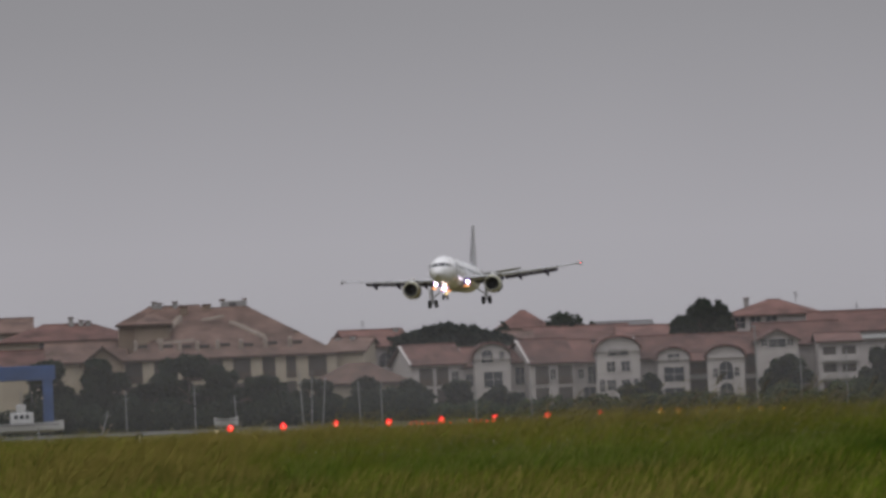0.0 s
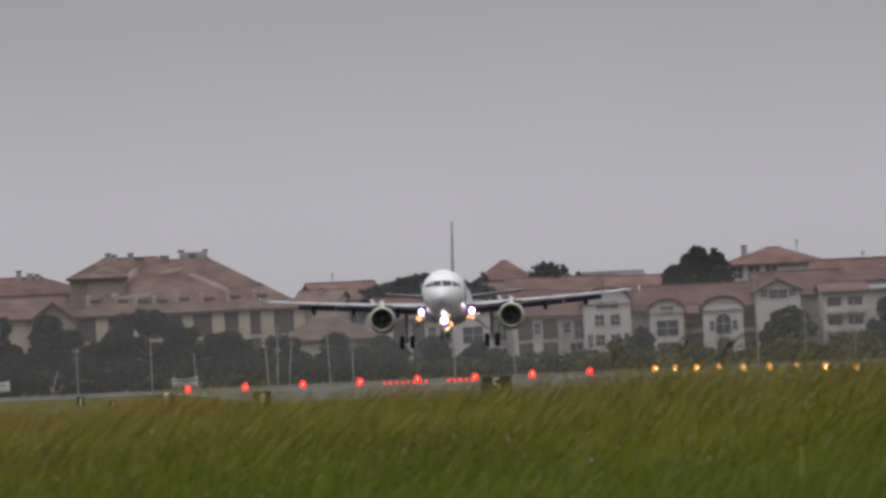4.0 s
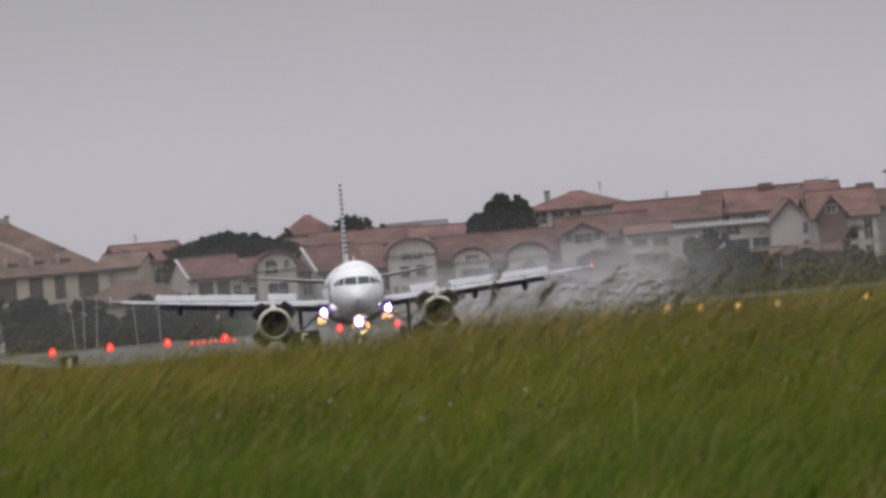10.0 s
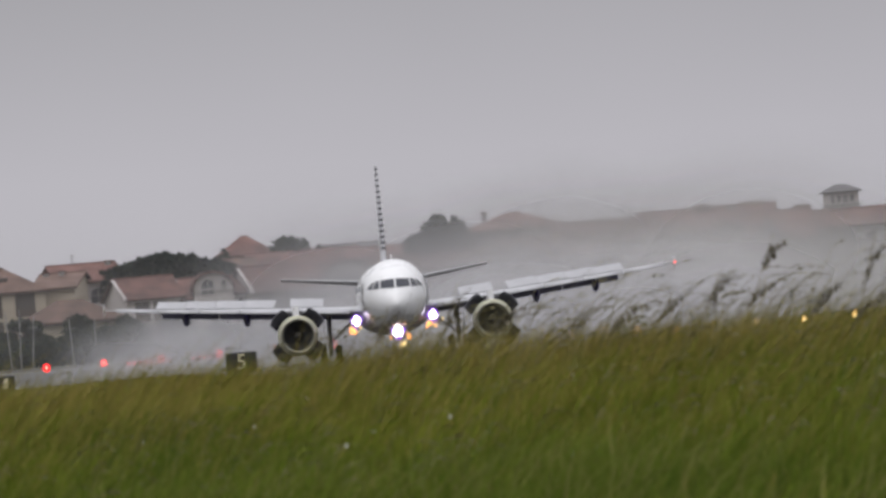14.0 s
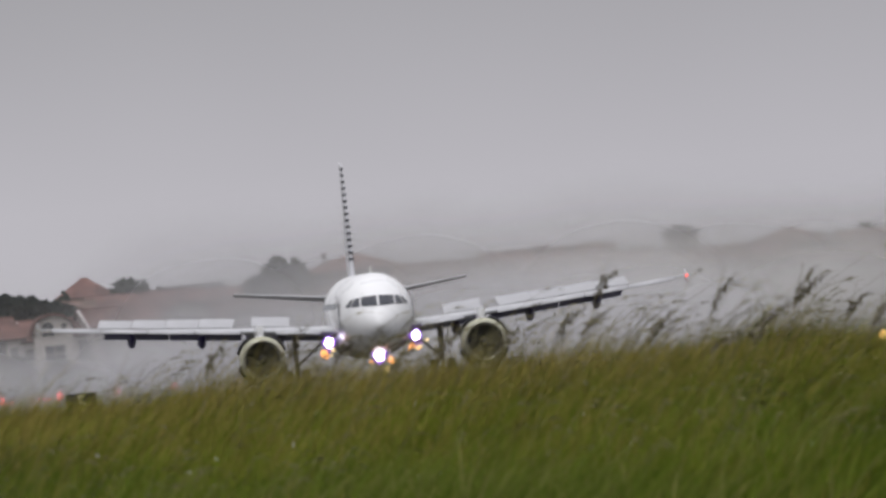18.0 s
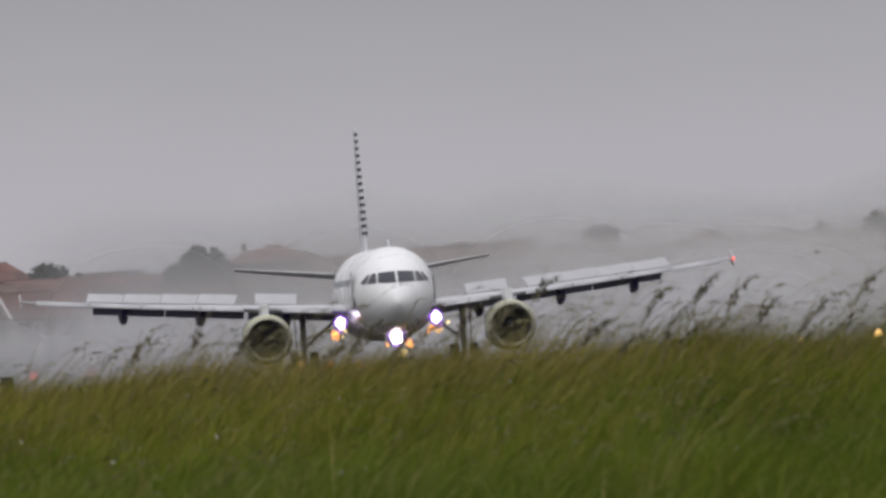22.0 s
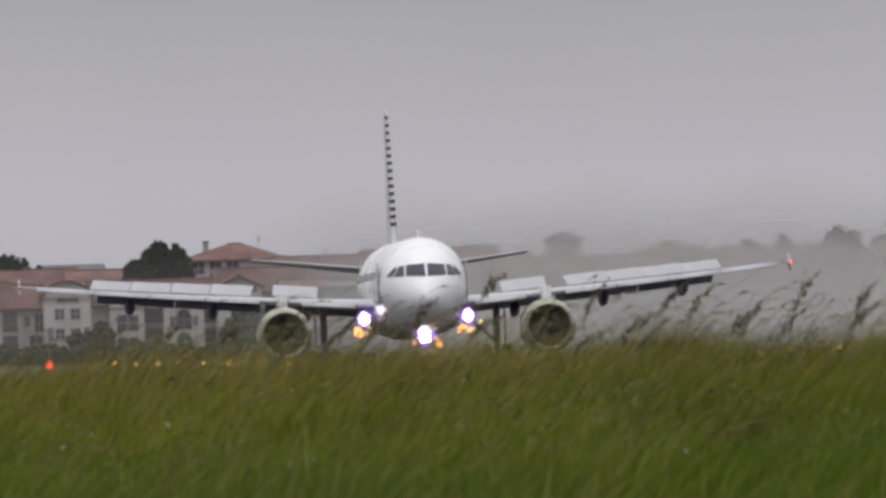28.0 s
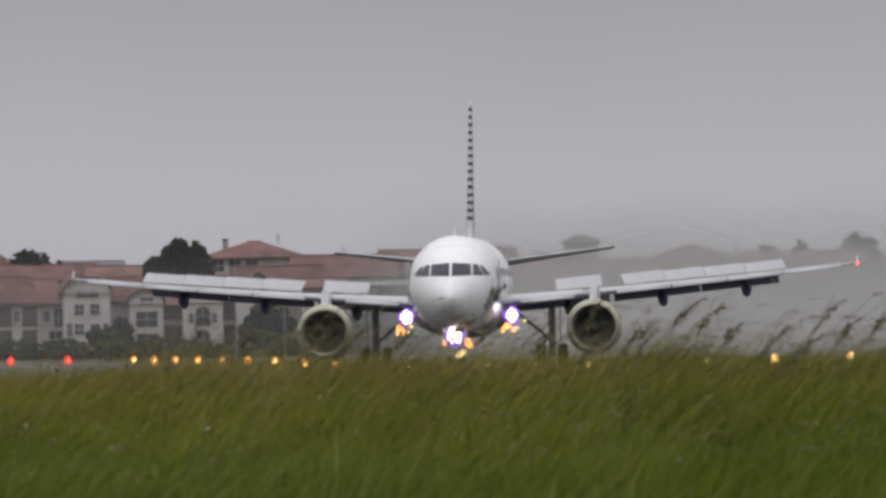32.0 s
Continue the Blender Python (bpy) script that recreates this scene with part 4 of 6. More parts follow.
    # the large brown-roofed block
    t, c, b0 = house(13.2, 41.0, 1700, 22, 9.6, 16.0, "hip", CREAM, TILE_OLD, "large cream apartment block under a broad brown hipped roof")
    for x0, x1 in ((13.5, 15.7), (17.2, 20.2), (20.9, 23.4), (24.0, 26.2), (27.5, 29.8), (31.3, 33.0), (34.4, 35.7), (37.3, 39.7)):
        for z0 in (6.5, 3.3):
            loggia(t, c, 1700, x0, x1, z0, z0 + 2.75, b0)
    def on_roof(x, z):
        """A point of the block's front slope, by its place in the elevation."""
        return sx_(x, 1703) - c, (z - 9.6) / 6.3 * 11.2 - 0.5, sz_(z, 1703) - b0
    for (xa, za), (xb, zb) in (((20.9, 15.0), (18.0, 11.8)), ((18.9, 11.6), (22.2, 11.8)), ((27.6, 14.0), (31.6, 12.0)), ((24.0, 14.4), (26.4, 14.8))):
        rings = []
        for x, z in ((xa, za), (xb, zb)):
            X, D, Z = on_roof(x, z)
            rings.append([(X - 0.34, D - 0.6, Z - 0.7), (X + 0.34, D - 0.6, Z - 0.7), (X + 0.34, D + 0.1, Z + 0.22), (X - 0.34, D + 0.1, Z + 0.22)])
        part("parapet", loft(bmesh.new(), rings), PARAPET, t, "pale stepped parapet on the roof")
    for x, z in ((14.9, 11.5), (18.2, 11.4), (20.6, 11.3), (22.9, 11.2), (25.6, 11.3), (28.6, 11.2), (31.8, 11.3), (35.0, 11.3)):
        X, D, Z = on_roof(x, z)
        part("fin", loft(bmesh.new(), [[(X + e, D - 1.5, Z - 1.25), (X + e, D + 0.4, Z - 0.2), (X + e, D - 0.4, Z + 0.55), (X + e, D - 1.0, Z + 0.4)] for e in (-0.26, 0.26)]), PARAPET, t, "pale triangular fin between the roof bays")
        # no hollow here: a dark block carries the recess's shade
        part("roof_recess_shade", boxed(X + 0.34, X + 1.55, D - 0.7, D - 0.2, Z - 0.55, Z + 0.02, bevel=0.03), SHADE, t, "dark block for the shade of a roof recess")
    for cx, cz, w in ((21.4, 16.4, 0.45), (24.4, 16.6, 0.55), (35.7, 12.7, 0.25)):
        X, Z = sx_(cx, 1708) - c, sz_(cz, 1708) - b0
        D = min(10.5, (cz - 10.2) / 6.3 * 11.2)
        p = part("chimney", boxed(X - w, X + w, D, D + 0.8, Z - 1.8, Z - 0.25, bevel=0.04), CREAM_DIM, t)
        part("chimney_cap", boxed(X - w - 0.1, X + w + 0.1, D - 0.1, D + 0.9, Z - 0.24, Z - 0.1), TILE_OLD, p)
    house(12.8, 27.5, 1709, 8, 14.2, 16.4, "hip", CREAM_DIM, TILE_OLD, "upper storey of a cream block under a brown hipped roof", chimneys=((17.6, 17.4), (18.3, 17.2), (20.3, 17.3)))
    house(14.9, 19.4, 1704, 9, 14.2, 15.6, "hip", CREAM_DIM, TILE_OLD, "raised corner bay of a cream block under a brown roof")
    house(7.9, 13.2, 1697, 9, 9.3, 11.3, "front", CREAM_DIM, TILE_OLD, "dimmed cream gabled wing of an apartment block")
    rb = thing("roof_box", pose(sx_(27.9, 1712), 1712, sz_(13.6, 1712)), "grey lift housing standing on a brown roof", "roof box")
    part("box_body", boxed(-1.7, 1.7, 0, 3, 0, 3.2, bevel=0.06), GREYWALL, rb)
    part("hatch", boxed(-0.6, 0.3, -0.04, 0.02, 2.5, 3.0), SLATE, rb)
    part("vent_cap", boxed(-1.9, -1.1, 0.4, 1.2, 3.2, 3.5), TILE_OLD, rb)
    part("vent_cap", boxed(1.1, 1.8, 0.4, 1.2, 3.2, 3.45), TILE_OLD, rb)
    house(-20, 9.5, 1716, 11, 8.8, 11.2, "ridge", CREAM, TILE, "long low house with a red roof behind the boatyard", grid((-17, -14, 6.2, 8.2), (6.8,), 1.0, 1.2))
    house(3.5, 13.5, 1706, 10, 9.6, 11.9, "ridge", CREAM, TILE_OLD, "cream house with a brown roof", chimneys=())
    house(39.6, 44.6, 1704, 11, 9.6, 11.2, "ridge", CREAM, TILE_OLD, "narrow cream house with a blank wall", chimneys=((40.2, 11.9), (42.2, 12.0)), rot=-14)
    house(42.8, 50.7, 1711, 11, 10.1, 12.1, "ridge", PLASTER, TILE, "white house with a red roof and one round-arched window", [(47.4, 7.4, 1.9, 1.9, 1), (44.8, 7.4, 0.8, 1.2), (49.6, 9.0, 1.2, 0.8)], chimneys=((50.0, 12.8),), aerials=((45.8, 13.6),), rot=12)
    house(37.6, 50.2, 1684, 9, 5.5, 8.0, "hip", CREAM, TILE_OLD, "low house with a brown hipped roof on the shore", chimneys=())
    # front terrace
    g = "terrace houses on the shore"
    t, c, b0 = house(50.6, 57.5, 1696, 11, 7.5, 9.9, "ridge", PLASTER, TILE, "white terrace house with a red roof and dark balconies", [(56.4, 5.0, 0.9, 1.4), (56.4, 2.6, 0.9, 1.3)], group=g, rot=12)
    for x0, x1 in ((51.6, 53.4), (53.9, 55.5)):
        for z in (4.7, 2.0):
            loggia(t, c, 1696, x0, x1, z, z + 2.3, b0)
    house(58.9, 63.6, 1694, 12, 8.0, 9.9, "arch", PLASTER, TILE, "white terrace house with a rounded gable and arched openings", [(60.6, 7.4, 1.5, 1.7, 1), (62.5, 7.7, 0.6, 1.2, 1), (61.3, 4.2, 2.4, 2.0), (61.3, 1.5, 2.4, 1.9)], group=g)
    house(57.3, 59.2, 1697, 11, 7.0, 9.3, "ridge", PLASTER, TILE, "narrow white terrace house between two gables", [(58.2, 4.4, 0.9, 1.6)], group=g)
    house(63.4, 66.4, 1697, 11, 7.3, 9.2, "ridge", PLASTER, TILE, "white terrace house with a tall dark door", [(64.8, 4.4, 1.3, 2.2), (64.8, 1.6, 1.3, 1.8)], group=g, rot=10)
    t, c, b0 = house(66.0, 72.1, 1695, 11, 7.2, 10.1, "ridge", PLASTER, TILE, "white terrace house with a steep red roof and dark balconies", [(69.1, 4.9, 0.7, 1.3)], group=g, rot=14)
    for x0, x1 in ((66.7, 68.5), (69.8, 71.7)):
        for z in (4.3, 1.5):
            loggia(t, c, 1695, x0, x1, z, z + 2.4, b0)
    house(71.8, 75.2, 1697, 11, 7.1, 9.8, "ridge", PLASTER, TILE, "white terrace house with a red roof and roof light", [(72.7, 4.9, 0.7, 1.2), (74.2, 4.2, 1.1, 2.2), (73.8, 1.7, 1.6, 2.0)], group=g, rot=14)
    house(74.9, 80.5, 1692, 12, 8.4, 10.1, "arch", PLASTER, TILE, "tall white house front with a rounded gable and three storeys", [(75.5, 3.0, 0.6, 1.6), (79.9, 3.0, 0.6, 1.6), (76.7, 5.6, 1.1, 1.3), (78.6, 5.6, 1.1, 1.3), (76.7, 3.2, 1.1, 1.3), (78.6, 3.2, 1.1, 1.3), (77.7, 7.7, 2.6, 0.8)], group=g)
    t, c, b0 = house(80.2, 86.2, 1697, 11, 7.2, 9.9, "ridge", PLASTER, TILE, "white terrace house with dark balconies under a red roof", group=g)
    loggia(t, c, 1697, 83.4, 85.8, 4.4, 6.9, b0)
    # white bay: its shade is given by the grey plaster colour
    t, c, b0 = house(86.6, 89.6, 1694.5, 6, 6.6, 7.4, "ridge", GREYWALL, TILE, "white bay coloured grey for shade, with a dark balcony panel", group=g)
    loggia(t, c, 1694.5, 86.9, 89.3, 4.9, 6.5, b0)
    loggia(t, c, 1694.5, 86.9, 89.3, 1.2, 4.2, b0)
    house(82.8, 86.9, 1692, 9, 7.0, 8.4, "arch", PLASTER, TILE, "white porch bay with a rounded gable", [(84.9, 6.7, 1.6, 0.9), (84.9, 4.0, 2.6, 1.9), (84.9, 1.2, 2.6, 2.0)], group=g)
    t, c, b0 = house(85.8, 96.2, 1698, 12, 7.3, 9.9, "ridge", PLASTER, TILE, "white terrace with a broad red roof and balconies", group=g)
    for z in (4.7, 1.8):
        loggia(t, c, 1698, 86.2, 88.4, z, z + 2.3, b0)
        loggia(t, c, 1698, 94.2, 95.9, z, z + 2.3, b0)
    house(89.3, 94.1, 1692, 9, 7.0, 8.4, "arch", PLASTER, TILE, "white bay with oval openings under a rounded gable", [(90.3, 4.4, 0.6, 1.2, 1), (93.1, 4.4, 0.6, 1.2, 1), (91.7, 4.0, 1.8, 2.4, 1), (91.7, 1.2, 1.8, 2.4, 1)], group=g)
    house(95.9, 106.5, 1703, 12, 8.3, 11.0, "ridge", PLASTER, TILE, "white house with a red roof above a dormer", grid((97, 104.8), (5.4,), 1.2, 1.5))
    house(95.8, 101.2, 1696, 10, 8.9, 10.2, "front", PLASTER, TILE, "white gabled dormer front with a wide window", [(98.5, 8.0, 2.2, 1.0), (96.8, 8.2, 0.8, 0.8), (100.2, 8.2, 0.8, 0.8), (98.5, 4.6, 1.6, 1.7)])
    # balcony block
    y = 1693
    t, c, b0 = house(103.9, 109.2, y, 11, 8.4, 9.4, "ridge", PLASTER, TILE, "white block with three floors of open balconies")
    for z in (1.2, 3.5, 5.8):
        for x0, x1 in ((104.2, 106.3), (106.7, 108.9)):
            X0, X1 = sx_(x0, y) - c, sx_(x1, y) - c
            p = part("balcony", boxed(X0, X1, -0.9, 0.02, z, z + 0.14), STONE, t)
            part("balcony_rail", boxed(X0, X1, -0.92, -0.86, z + 0.14, z + 0.95), PLASTER, p)
            # dark sheet on the wall in place of the opening's shade
            part("balcony_shade", boxed(X0 + 0.2, X1 - 0.2, -0.05, 0.02, z + 0.15, z + 2.0), SHADE, p)
    house(121.2, 126.2, 1706, 13, 8.5, 11.0, "front", PLASTER, TILE, "tall white blank gable end of a house", [(125.4, 6.8, 0.6, 1.4), (125.4, 4.6, 0.6, 1.4)])
    house(117.0, 129.5, 1697, 8, 4.4, 5.2, "ridge", TILE_OLD, TILE_OLD, "low brown annex in front of a white gable", [(121.6, 2.6, 0.9, 1.5), (126, 2.6, 0.9, 1.5)])
    house(126.4, 134.2, 1704, 12, 8.5, 11.6, "ridge", PLASTER, TILE, "white house with tall dark windows under a red roof", [(127.7, 5.6, 1.0, 2.4), (130.6, 6.0, 2.2, 1.2), (133.0, 5.6, 1.0, 2.4), (127.7, 2.6, 1.0, 2.2), (130.6, 2.8, 2.0, 2.2), (133.0, 2.6, 1.0, 2.2)])
    house(127.1, 130.4, 1702.5, 4, 9.0, 10.9, "front", TILE_OLD, TILE_OLD, "dark brown gabled dormer on a red roof", [(128.7, 9.1, 1.2, 0.8)])
    t, c, b0 = house(126.0, 151, 1708, 14, 9.3, 11.2, "ridge", GREYWALL, TILE, "long grey apartment block with rows of windows under a red roof", grid([128.6 + 2.5 * k for k in range(9)], (6.9, 4.5, 2.1), 1.4, 1.5), aerials=((129.0, 13.6), (145.2, 12.6)))
    house(108.8, 121.3, 1709, 10, 8.5, 8.9, "ridge", PLASTER, STONE, "white flat-roofed wing with wide dark windows", [(113.6, 7.3, 1.3, 1.0), (116.6, 7.4, 1.7, 1.2), (117.0, 4.6, 3.0, 2.2), (119.9, 4.6, 2.0, 2.2), (111.6, 4.6, 1.8, 2.0)])
    house(173.8, 181.5, 1716, 11, 10.1, 12.2, "hip", PLASTER, TILE_OLD, "white house with balconies among the trees on the hill", grid((175.4, 177.4, 179.4), (7.9, 5.6), 1.3, 1.5))
    house(151, 168, 1720, 13, 8.2, 10.0, "ridge", GREYWALL, TILE_OLD, "grey house row with a brown roof", grid((153, 156, 159, 162, 165), (6.0, 3.5), 1.2, 1.4))


town()

# ---- trees ----


def leaves(name, lobes, count, size, material, seed):
    """A crown: many small leaf sprays on uneven lobes (centre, radii)."""
    rng = np.random.default_rng(seed)
    vol = np.array([l[3] * l[5] for l in lobes])
    pick = rng.choice(len(lobes), count, p=vol / vol.sum())
    L = np.array(lobes)[pick]
    d = rng.normal(size=(count, 3))
    d /= np.linalg.norm(d, axis=1)[:, None]
    rad = rng.uniform(0.55, 1.06, (count, 1)) ** 0.6
    c = L[:, :3] + d * L[:, 3:6] * rad
    a = rng.normal(size=(count, 3))
    a /= np.linalg.norm(a, axis=1)[:, None]
    b = np.cross(a, rng.normal(size=(count, 3)))
    b /= np.linalg.norm(b, axis=1)[:, None]
    s = size * rng.uniform(0.6, 1.4, (count, 1))
    n = np.cross(a, b) * s * 0.25
    v = np.stack([c - a * s, c + b * s * 0.6 + n, c + a * s, c - b * s * 0.6 + n], 1).reshape(-1, 3)
    return from_arrays(name, v, np.arange(count * 4).reshape(-1, 4), material)


def tree(x, y, h, spread, kind, seed, label, low=0.25, count=1500):
    """h and spread as seen from afar at the shore's distance."""
    rng = random.Random(seed)
    X, H, S = sx_(x, y), sz_(h, y), spread * y / REF_Y
    t = thing("tree", pose(X, y, -0.05), label, "tree")
    bm = bmesh.new()
    tube(bm, (0, 0, 0), (0.1, 0, H * 0.45), 0.32, 0.22)
    tube(bm, (0.1, 0, H * 0.45), (0.0, 0, H * 0.85), 0.22, 0.06)
    for k in range(6):
        a = rng.uniform(0, 6.28)
        z = H * rng.uniform(0.35, 0.65)
        tube(bm, (0.05, 0, z), (S * 0.6 * math.cos(a), S * 0.5 * math.sin(a), z + H * 0.18), 0.11, 0.03, 6)
    part("trunk", bm, BARK, t)
    lobes = []
    if kind == "pine":
        for k in range(16):
            a, r = rng.uniform(0, 6.28), S * math.sqrt(rng.uniform(0, 0.85))
            lobes.append((r * math.cos(a), 0.6 * r * math.sin(a), H * (0.84 - 0.16 * (r / S) ** 2) + rng.uniform(-0.15, 0.1), S * 0.42, S * 0.34, H * 0.11))
        m = LEAF_PINE
    else:
        for k in range(22):
            a, r = rng.uniform(0, 6.28), S * rng.uniform(0.1, 0.80)
            z = H * rng.uniform(low + 0.12, 0.88)
            k2 = 1.0 - 0.45 * max(0, (z / H - 0.55) / 0.45)
            lobes.append((r * math.cos(a) * k2, 0.7 * r * math.sin(a), z, S * rng.uniform(0.22, 0.36) * k2, S * 0.36, H * rng.uniform(0.08, 0.14)))
        lobes.append((rng.uniform(-0.1, 0.1) * S, 0, H * 0.9, S * 0.3, S * 0.3, H * 0.09))
        m = LEAF if kind == "leaf" else LEAF_LIGHT
    part("crown", leaves("crown", lobes, count, 0.6 if kind == "pine" else 0.42, m, seed), None, t)


def trees():
    tree(55.8, 1714, 13.4, 7.2, "pine", 3, "broad dark umbrella pine above the roofs", count=7000)
    tree(89.3, 1724, 14.9, 3.7, "leaf", 4, "dark uneven tree beside a villa", low=0.44, count=4200)
    tree(86.4, 1722, 12.9, 2.8, "leaf", 14, "lower dark tree beside a villa", low=0.48, count=2200)
    tree(91.4, 1727, 14.0, 2.2, "leaf", 15, "dark tree against a villa's wall", low=0.5, count=1600)
    tree(70.2, 1738, 13.7, 5.2, "leaf", 5, "dark tree behind the terrace", low=0.55, count=2400)
    tree(74.4, 1742, 12.3, 1.6, "leaf", 6, "small dark tree on the skyline", low=0.5, count=700)
    tree(63.0, 1744, 12.9, 1.4, "leaf", 7, "small dark tree on the skyline", low=0.5, count=600)
    for k, (x, h, s) in enumerate(((3.0, 10.0, 5.6), (9.2, 10.0, 5.0), (21.6, 10.2, 6.0), (25.4, 8.6, 4.2), (31.6, 6.9, 4.6), (16.2, 6.4, 3.6), (38.0, 6.2, 4.0), (44.5, 6.2, 4.2), (50.5, 5.6, 3.6), (56.5, 5.2, 3.4), (62, 4.4, 3.0))):
        tree(x, 1676 + 3 * (k % 3), h, s, "leaf", 20 + k, "dark green tree in front of the apartment block", low=0.0, count=3400)
    for k, (x, h, s) in enumerate(((100.0, 7.0, 3.5), (111.6, 7.6, 2.8), (114.4, 8.0, 4.4), (117.0, 6.0, 2.4), (97.8, 5.4, 2.2), (81.6, 5.2, 2.4), (79.0, 3.9, 1.8), (125.2, 5.0, 2.8), (131, 4.4, 3.2), (138, 4.9, 3.2), (145, 6.2, 4.0), (119.6, 5.0, 2.4))):
        tree(x, 1680 + 2 * (k % 4), h, s, "leaf", 40 + k, "green bushy tree before the terrace", low=0.0, count=2600)
    for k, (x, h, s) in enumerate(((160.4, 12.9, 2.4), (164.6, 13.4, 2.2), (171.6, 14.3, 3.8), (177, 13.2, 3.0), (149.5, 12.6, 2.0), (154.8, 12.2, 2.4), (182, 13.6, 3.0))):
        tree(x, 1785, h, s, "leaf", 60 + k, "dark tree on the hazy hill", low=0.4, count=1200)
    # shore scrub, past counting
    rng = random.Random(9)
    for name, x0, x1, hm, y, m in (("shore_scrub", -25, 52, 4.6, 1664, LEAF), ("shore_scrub", 52, 100, 2.6, 1668, LEAF_LIGHT), ("shore_scrub", 98, 185, 3.4, 1670, LEAF_LIGHT)):
        lobes = []
        x = x0
        while x < x1:
            h = hm * rng.uniform(0.45, 1.05)
            lobes.append((sx_(x, y), y + rng.uniform(-5, 5), h * 0.5, 2.4, 2.0, h * 0.5))
            x += rng.uniform(0.8, 2.0)
        ob = new(name, leaves(name, lobes, int(130 * (x1 - x0)), 0.40, m, int(x1)))
        tagged(ob, "low dark green scrub along the far shore", "shrubs", kind="stuff")


trees()

# ---- boatyard ----


def boat(x, y, z, length, name_label, cabin=True):
    t = thing("boat", pose(sx_(x, y), y, z), name_label, "boat")
    n = length / 2
    rings = []
    for s, w, k in ((-n, 0.80, 0.25), (-n * 0.5, 1.25, 0.0), (n * 0.2, 1.30, 0.0), (n * 0.7, 0.8, 0.12), (n, 0.06, 0.35)):
        rings.append([(s, -w, 1.5 + k), (s, -w * 0.85, 0.65 + k * 0.6), (s, 0, 0.25 + k), (s, w * 0.85, 0.65 + k * 0.6), (s, w, 1.5 + k)])
    bm = bmesh.new()
    loft(bm, rings)
    part("hull", bm, HULL, t)
    part("rub_rail", boxed(-n * 0.95, n * 0.9, -1.36, -1.30, 1.25, 1.38), SLATE, t)
    if cabin:
        cb = part("cabin", boxed(-n * 0.25, n * 0.3, -0.9, 0.9, 1.5, 2.9, bevel=0.12), HULL, t)
        for dx in (-0.6, 0.1, 0.8):
            part("cabin_window", boxed(dx - 0.22, dx + 0.22, -0.93, -0.89, 2.1, 2.6), GLASS, cb)
        part("wheelhouse", boxed(-n * 0.1, n * 0.12, -0.7, 0.7, 2.9, 3.9, bevel=0.1), HULL, t)
        part("mast", tube(bmesh.new(), (0, 0, 3.9), (0.2, 0, 5.6), 0.06), GALV, t)
    for dx in (-n * 0.5, n * 0.4):
        part("cradle_post", boxed(dx - 0.12, dx + 0.12, -1.1, -0.9, -0.3, 0.8), GALV, t)


